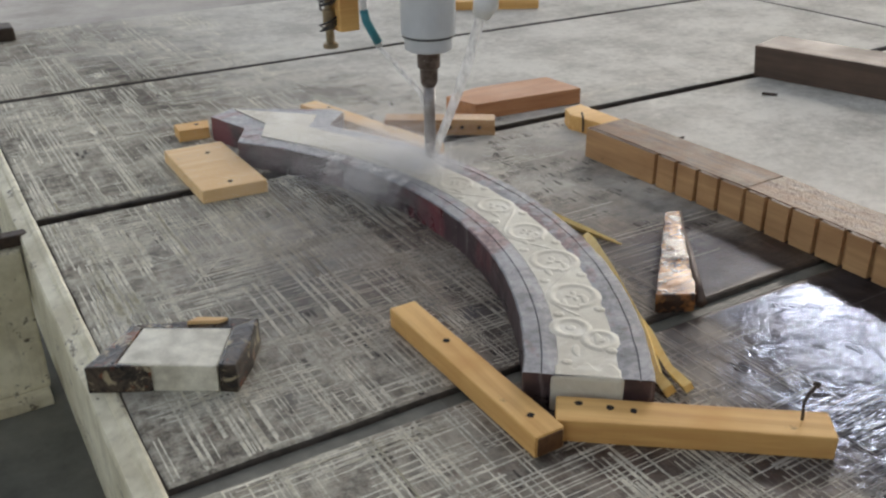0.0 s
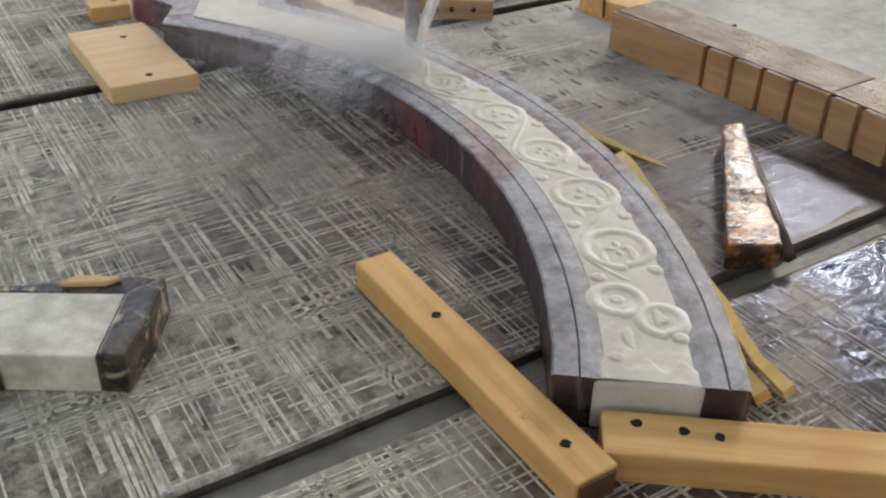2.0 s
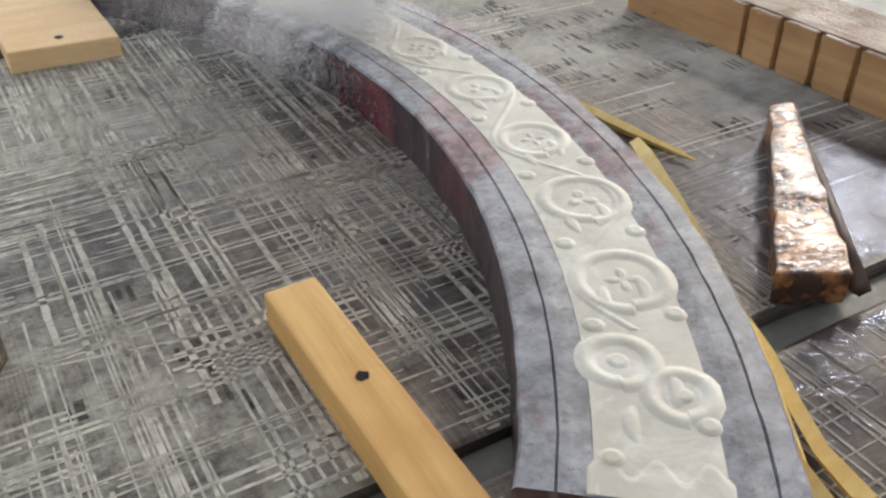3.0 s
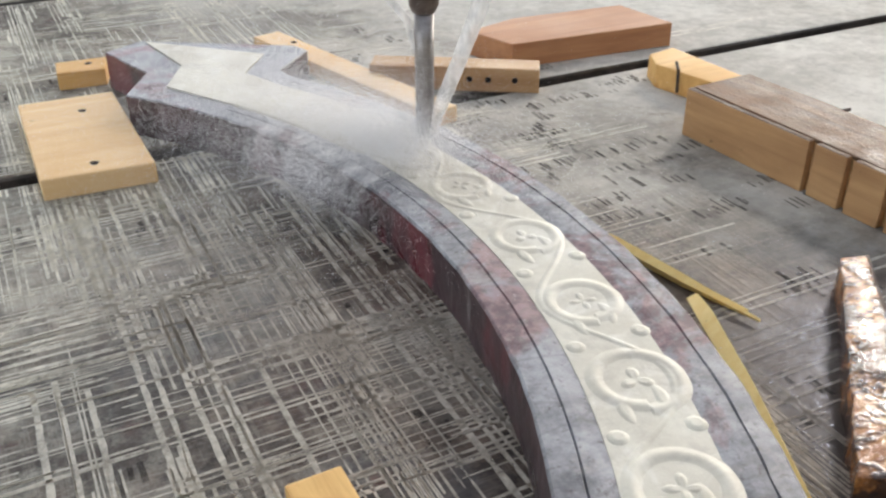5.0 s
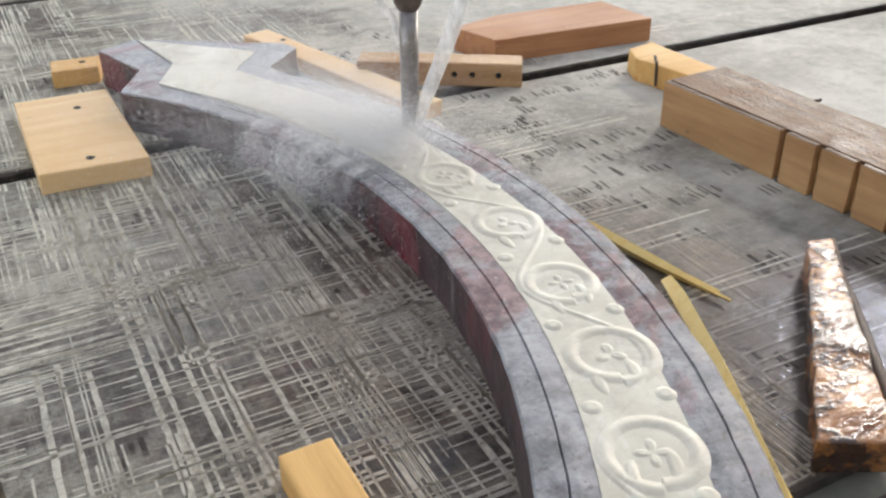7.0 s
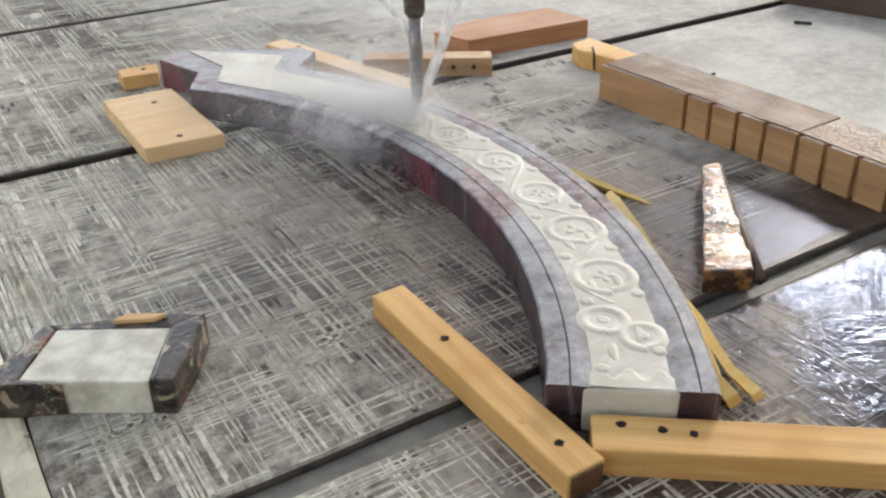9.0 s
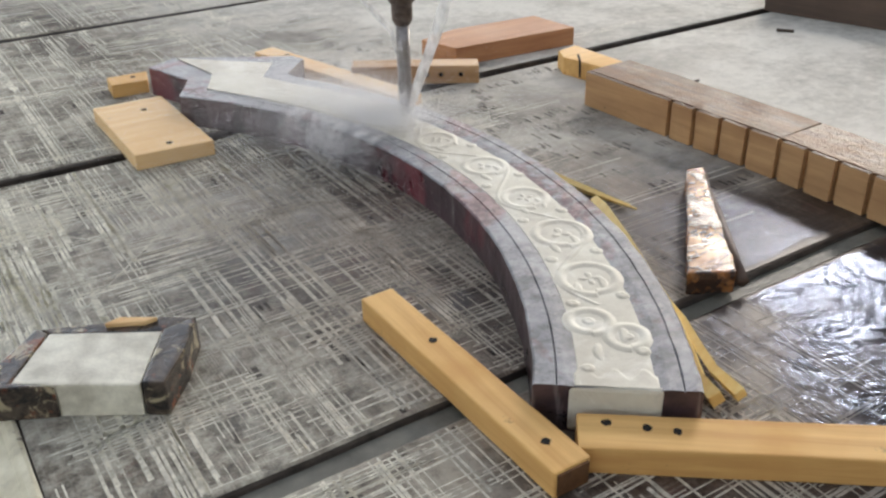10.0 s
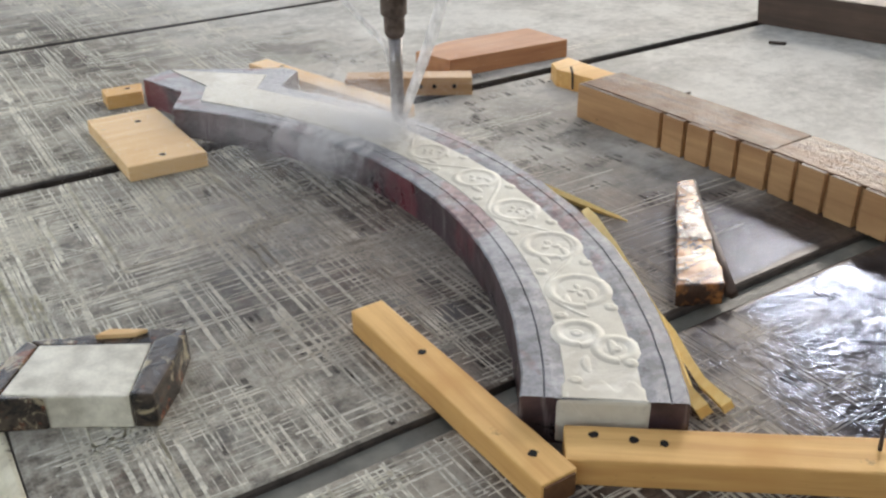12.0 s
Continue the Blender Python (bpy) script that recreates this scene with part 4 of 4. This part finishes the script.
part("tool", lathe([(0.008, 0.066), (0.0128, 0.074), (0.0135, 0.10), (0.0140, 0.19), (0.0140, 0.262)], 24), STEEL, spindle, "worn steel milling tool", True)
part("collet_nut", lathe([(0.016, 0.258), (0.021, 0.268), (0.0215, 0.300), (0.027, 0.305), (0.0275, 0.345), (0.024, 0.348)], 24), RUSTY, spindle, "dark steel collet nut")
part("nose", lathe([(0.050, 0.346), (0.056, 0.350), (0.057, 0.378), (0.054, 0.381)], 40), SPINDLE_PAINT, spindle)
part("housing", lathe([(0.060, 0.382), (0.064, 0.386), (0.064, 0.46), (0.0645, 0.462), (0.0645, 0.75)], 48), SPINDLE_PAINT, spindle)
part("seal_ring", lathe([(0.061, 0.3785), (0.062, 0.380), (0.061, 0.3825)], 40), BLACK, spindle)
part("bracket", box(-0.185, -0.135, 0.085, 0.135, 0.392, 0.48, 0.004), PINE, spindle, "orange wooden bracket")
part("arm", box(-0.22, 0.10, 0.00, 0.20, 0.60, 0.72, 0.005), SPINDLE_PAINT, spindle, "carriage plate above")
part("bracket_post", box(-0.17, -0.13, 0.08, 0.12, 0.48, 0.61, 0.003), IRON, spindle)
part("valve", lathe([(0.012, 0.350), (0.018, 0.352), (0.018, 0.362), (0.010, 0.366), (0.010, 0.405), (0.015, 0.41), (0.015, 0.44), (0.009, 0.445), (0.009, 0.61)], 14), BRASS, spindle, "dull brass water valve", False, pose(-0.196, 0.122, 0))
rnd = random.Random(4)
for k in range(6):
    a = rnd.uniform(0, 6.28)
    pts = [(-0.196 + 0.024 * math.cos(a + i * 1.3), 0.122 + 0.024 * math.sin(a + i * 1.3), 0.395 + i * 0.011 + rnd.uniform(-0.004, 0.004)) for i in range(9)]
    part("wire", tube(pts, 0.0016, 6), BLACK, spindle, "thin dark wire", True)
part("hose", tube([(-0.125, 0.075, 0.62), (-0.128, 0.079, 0.47), (-0.125, 0.078, 0.425), (-0.105, 0.066, 0.37), (-0.098, 0.062, 0.352)], 0.0085, 12), WHITE_HOSE, spindle, "", True)
part("tape", tube([(-0.127, 0.0785, 0.440), (-0.122, 0.076, 0.412), (-0.100, 0.063, 0.362)], 0.0105, 12), TEAL, spindle, "teal tape round the hose", True)
part("nozzle", tube([(0.150, -0.085, 0.62), (0.128, -0.072, 0.475), (0.118, -0.066, 0.455), (0.106, -0.060, 0.420)], [0.016, 0.020, 0.032, 0.020], 18), WHITE_HOSE, spindle, "white plastic water nozzle", True)

jet = tagged(empty("water_jet"), "white cooling water running onto the tool", "water jet")
tip = Vector((SX + 0.006, SY - 0.004, 0.080))
src = Vector((SX + 0.107, SY - 0.060, 0.425))
pts, rad = [], []
for k in range(13):
    u = k / 12
    p = src.lerp(tip, u)
    p += Vector((0.010, -0.006, 0.012)) * math.sin(u * math.pi) + Vector((noise.noise(Vector((k, 0, 1))), noise.noise(Vector((k, 3, 1))), 0)) * 0.002
    pts.append(p)
    rad.append(0.0135 - 0.003 * u + 0.002 * noise.noise(Vector((k * 0.7, 5, 0))))
part("stream", tube(pts, rad, 14), JET, jet, "", True)
part("stream", tube([(SX - 0.098, SY + 0.062, 0.352), (SX - 0.06, SY + 0.036, 0.300), (SX - 0.020, SY + 0.010, 0.245), (SX - 0.012, SY + 0.004, 0.20)], [0.005, 0.006, 0.006, 0.004], 10), JET, jet, "", True)


def droplets(places, size, rs):
    """Many small drops, as flat upturned flakes that catch the light, in one mesh."""
    count = len(places)
    turn = rs.rand(count, 1) * 6.283 + np.arange(3)[None] * 2.0944
    r = (size * (0.5 + rs.rand(count) * rs.rand(count) * 1.5))[:, None]
    tilt = rs.randn(count, 2, 1) * 0.35
    fx, fy = r * np.cos(turn), r * np.sin(turn)
    v = (places[:, None, :] + np.stack([fx, fy, fx * tilt[:, 0] + fy * tilt[:, 1]], -1)).reshape(-1, 3)
    f = np.arange(count * 3).reshape(-1, 3)
    me = bpy.data.meshes.new("spray")
    me.vertices.add(len(v))
    me.vertices.foreach_set("co", v.ravel())
    me.loops.add(f.size)
    me.loops.foreach_set("vertex_index", f.ravel())
    me.polygons.add(len(f))
    me.polygons.foreach_set("loop_start", np.arange(0, f.size, 3))
    me.update(calc_edges=True)
    me.materials.append(MIST)
    return me


def cloud(count, deg, spread, radius, wide, tall, rs):
    """Places of drops that drift in a low cloud over the arch."""
    a = np.radians(deg + rs.randn(count) * spread)
    r = radius + rs.randn(count) * wide
    puff = np.array([0.5 + 0.5 * noise.noise(Vector((x * 26, y * 26, 3))) for x, y in zip(np.round(a, 2), np.round(r, 2))])
    z = 0.074 + rs.exponential(1.0, count) * tall * (0.35 + puff * 1.3)
    return np.stack([CX + r * np.cos(a), CY + r * np.sin(a), z], -1)


rs = np.random.RandomState(3)
mist = np.concatenate([cloud(150000, 13.4, 2.8, 1.120, 0.036, 0.020, rs), cloud(165000, 17.5, 5.0, 1.118, 0.048, 0.022, rs), cloud(140000, 20.0, 8.0, 1.09, 0.085, 0.035, rs), cloud(40000, 15.0, 3.2, 1.000, 0.035, 0.014, rs), cloud(130000, 22.0, 11.0, 1.06, 0.15, 0.050, rs)])
over = (np.hypot(mist[:, 0] - CX, mist[:, 1] - CY) < R_IN + 0.004) | (np.hypot(mist[:, 0] - CX, mist[:, 1] - CY) > R_OUT)
mist[over, 2] -= rs.rand(int(over.sum())) * 0.055
# drops that run off the inner edge in loose strands
strands = []
for k in range(12):
    deg, throw, n = 9.5 + k * 1.2 + rs.uniform(-0.9, 0.9), rs.uniform(0.004, 0.070), 2600
    u = rs.rand(n)
    r = R_IN + 0.020 - u * (0.022 + throw) + rs.randn(n) * 0.0050
    a = np.radians(deg + rs.randn(n) * 0.34 * (0.6 + u) + u * rs.uniform(-0.5, 0.7))
    z = TOP + 0.003 - (TOP + 0.001) * np.clip((u - 0.25) / 0.75, 0, 1) ** 2 + np.abs(rs.randn(n)) * 0.005
    strands.append(np.stack([CX + r * np.cos(a), CY + r * np.sin(a), z], -1))
mist = np.concatenate([mist] + strands)
tagged(new("spray", droplets(mist, 0.00046, rs)), "fine white spray round the cutting tool", "spray", kind="stuff")

# water standing on the bed
pools = ([(0.74, -0.22), (0.70, -0.60), (0.80, -1.05), (2.2, -1.06), (2.3, -0.5), (2.2, -0.06), (1.40, -0.040), (1.02, -0.040), (0.86, -0.045), (0.80, -0.12)],
         [(0.93, 0.03), (1.33, 0.03), (1.33, 0.55), (1.06, 0.55), (1.04, 0.38)])
for pool, sheet in zip(pools, (PUDDLE, DAMP)):
    bm = bmesh.new()
    rim = []
    for a, b in zip(pool, pool[1:] + pool[:1]):
        for k in range(8):
            p = Vector(a).lerp(Vector(b), k / 8)
            d = noise.noise_vector(Vector((p.x * 9, p.y * 9, 2)))
            rim.append(bm.verts.new((p.x + d.x * 0.012, p.y + d.y * 0.012, 0.0018)))
    f = bm.faces.new(rim)
    f.normal_update()
    if f.normal.z < 0:
        f.normal_flip()
    tagged(obj("water", bm, sheet), "thin rippled water lying on the bed", "puddle", kind="structure")
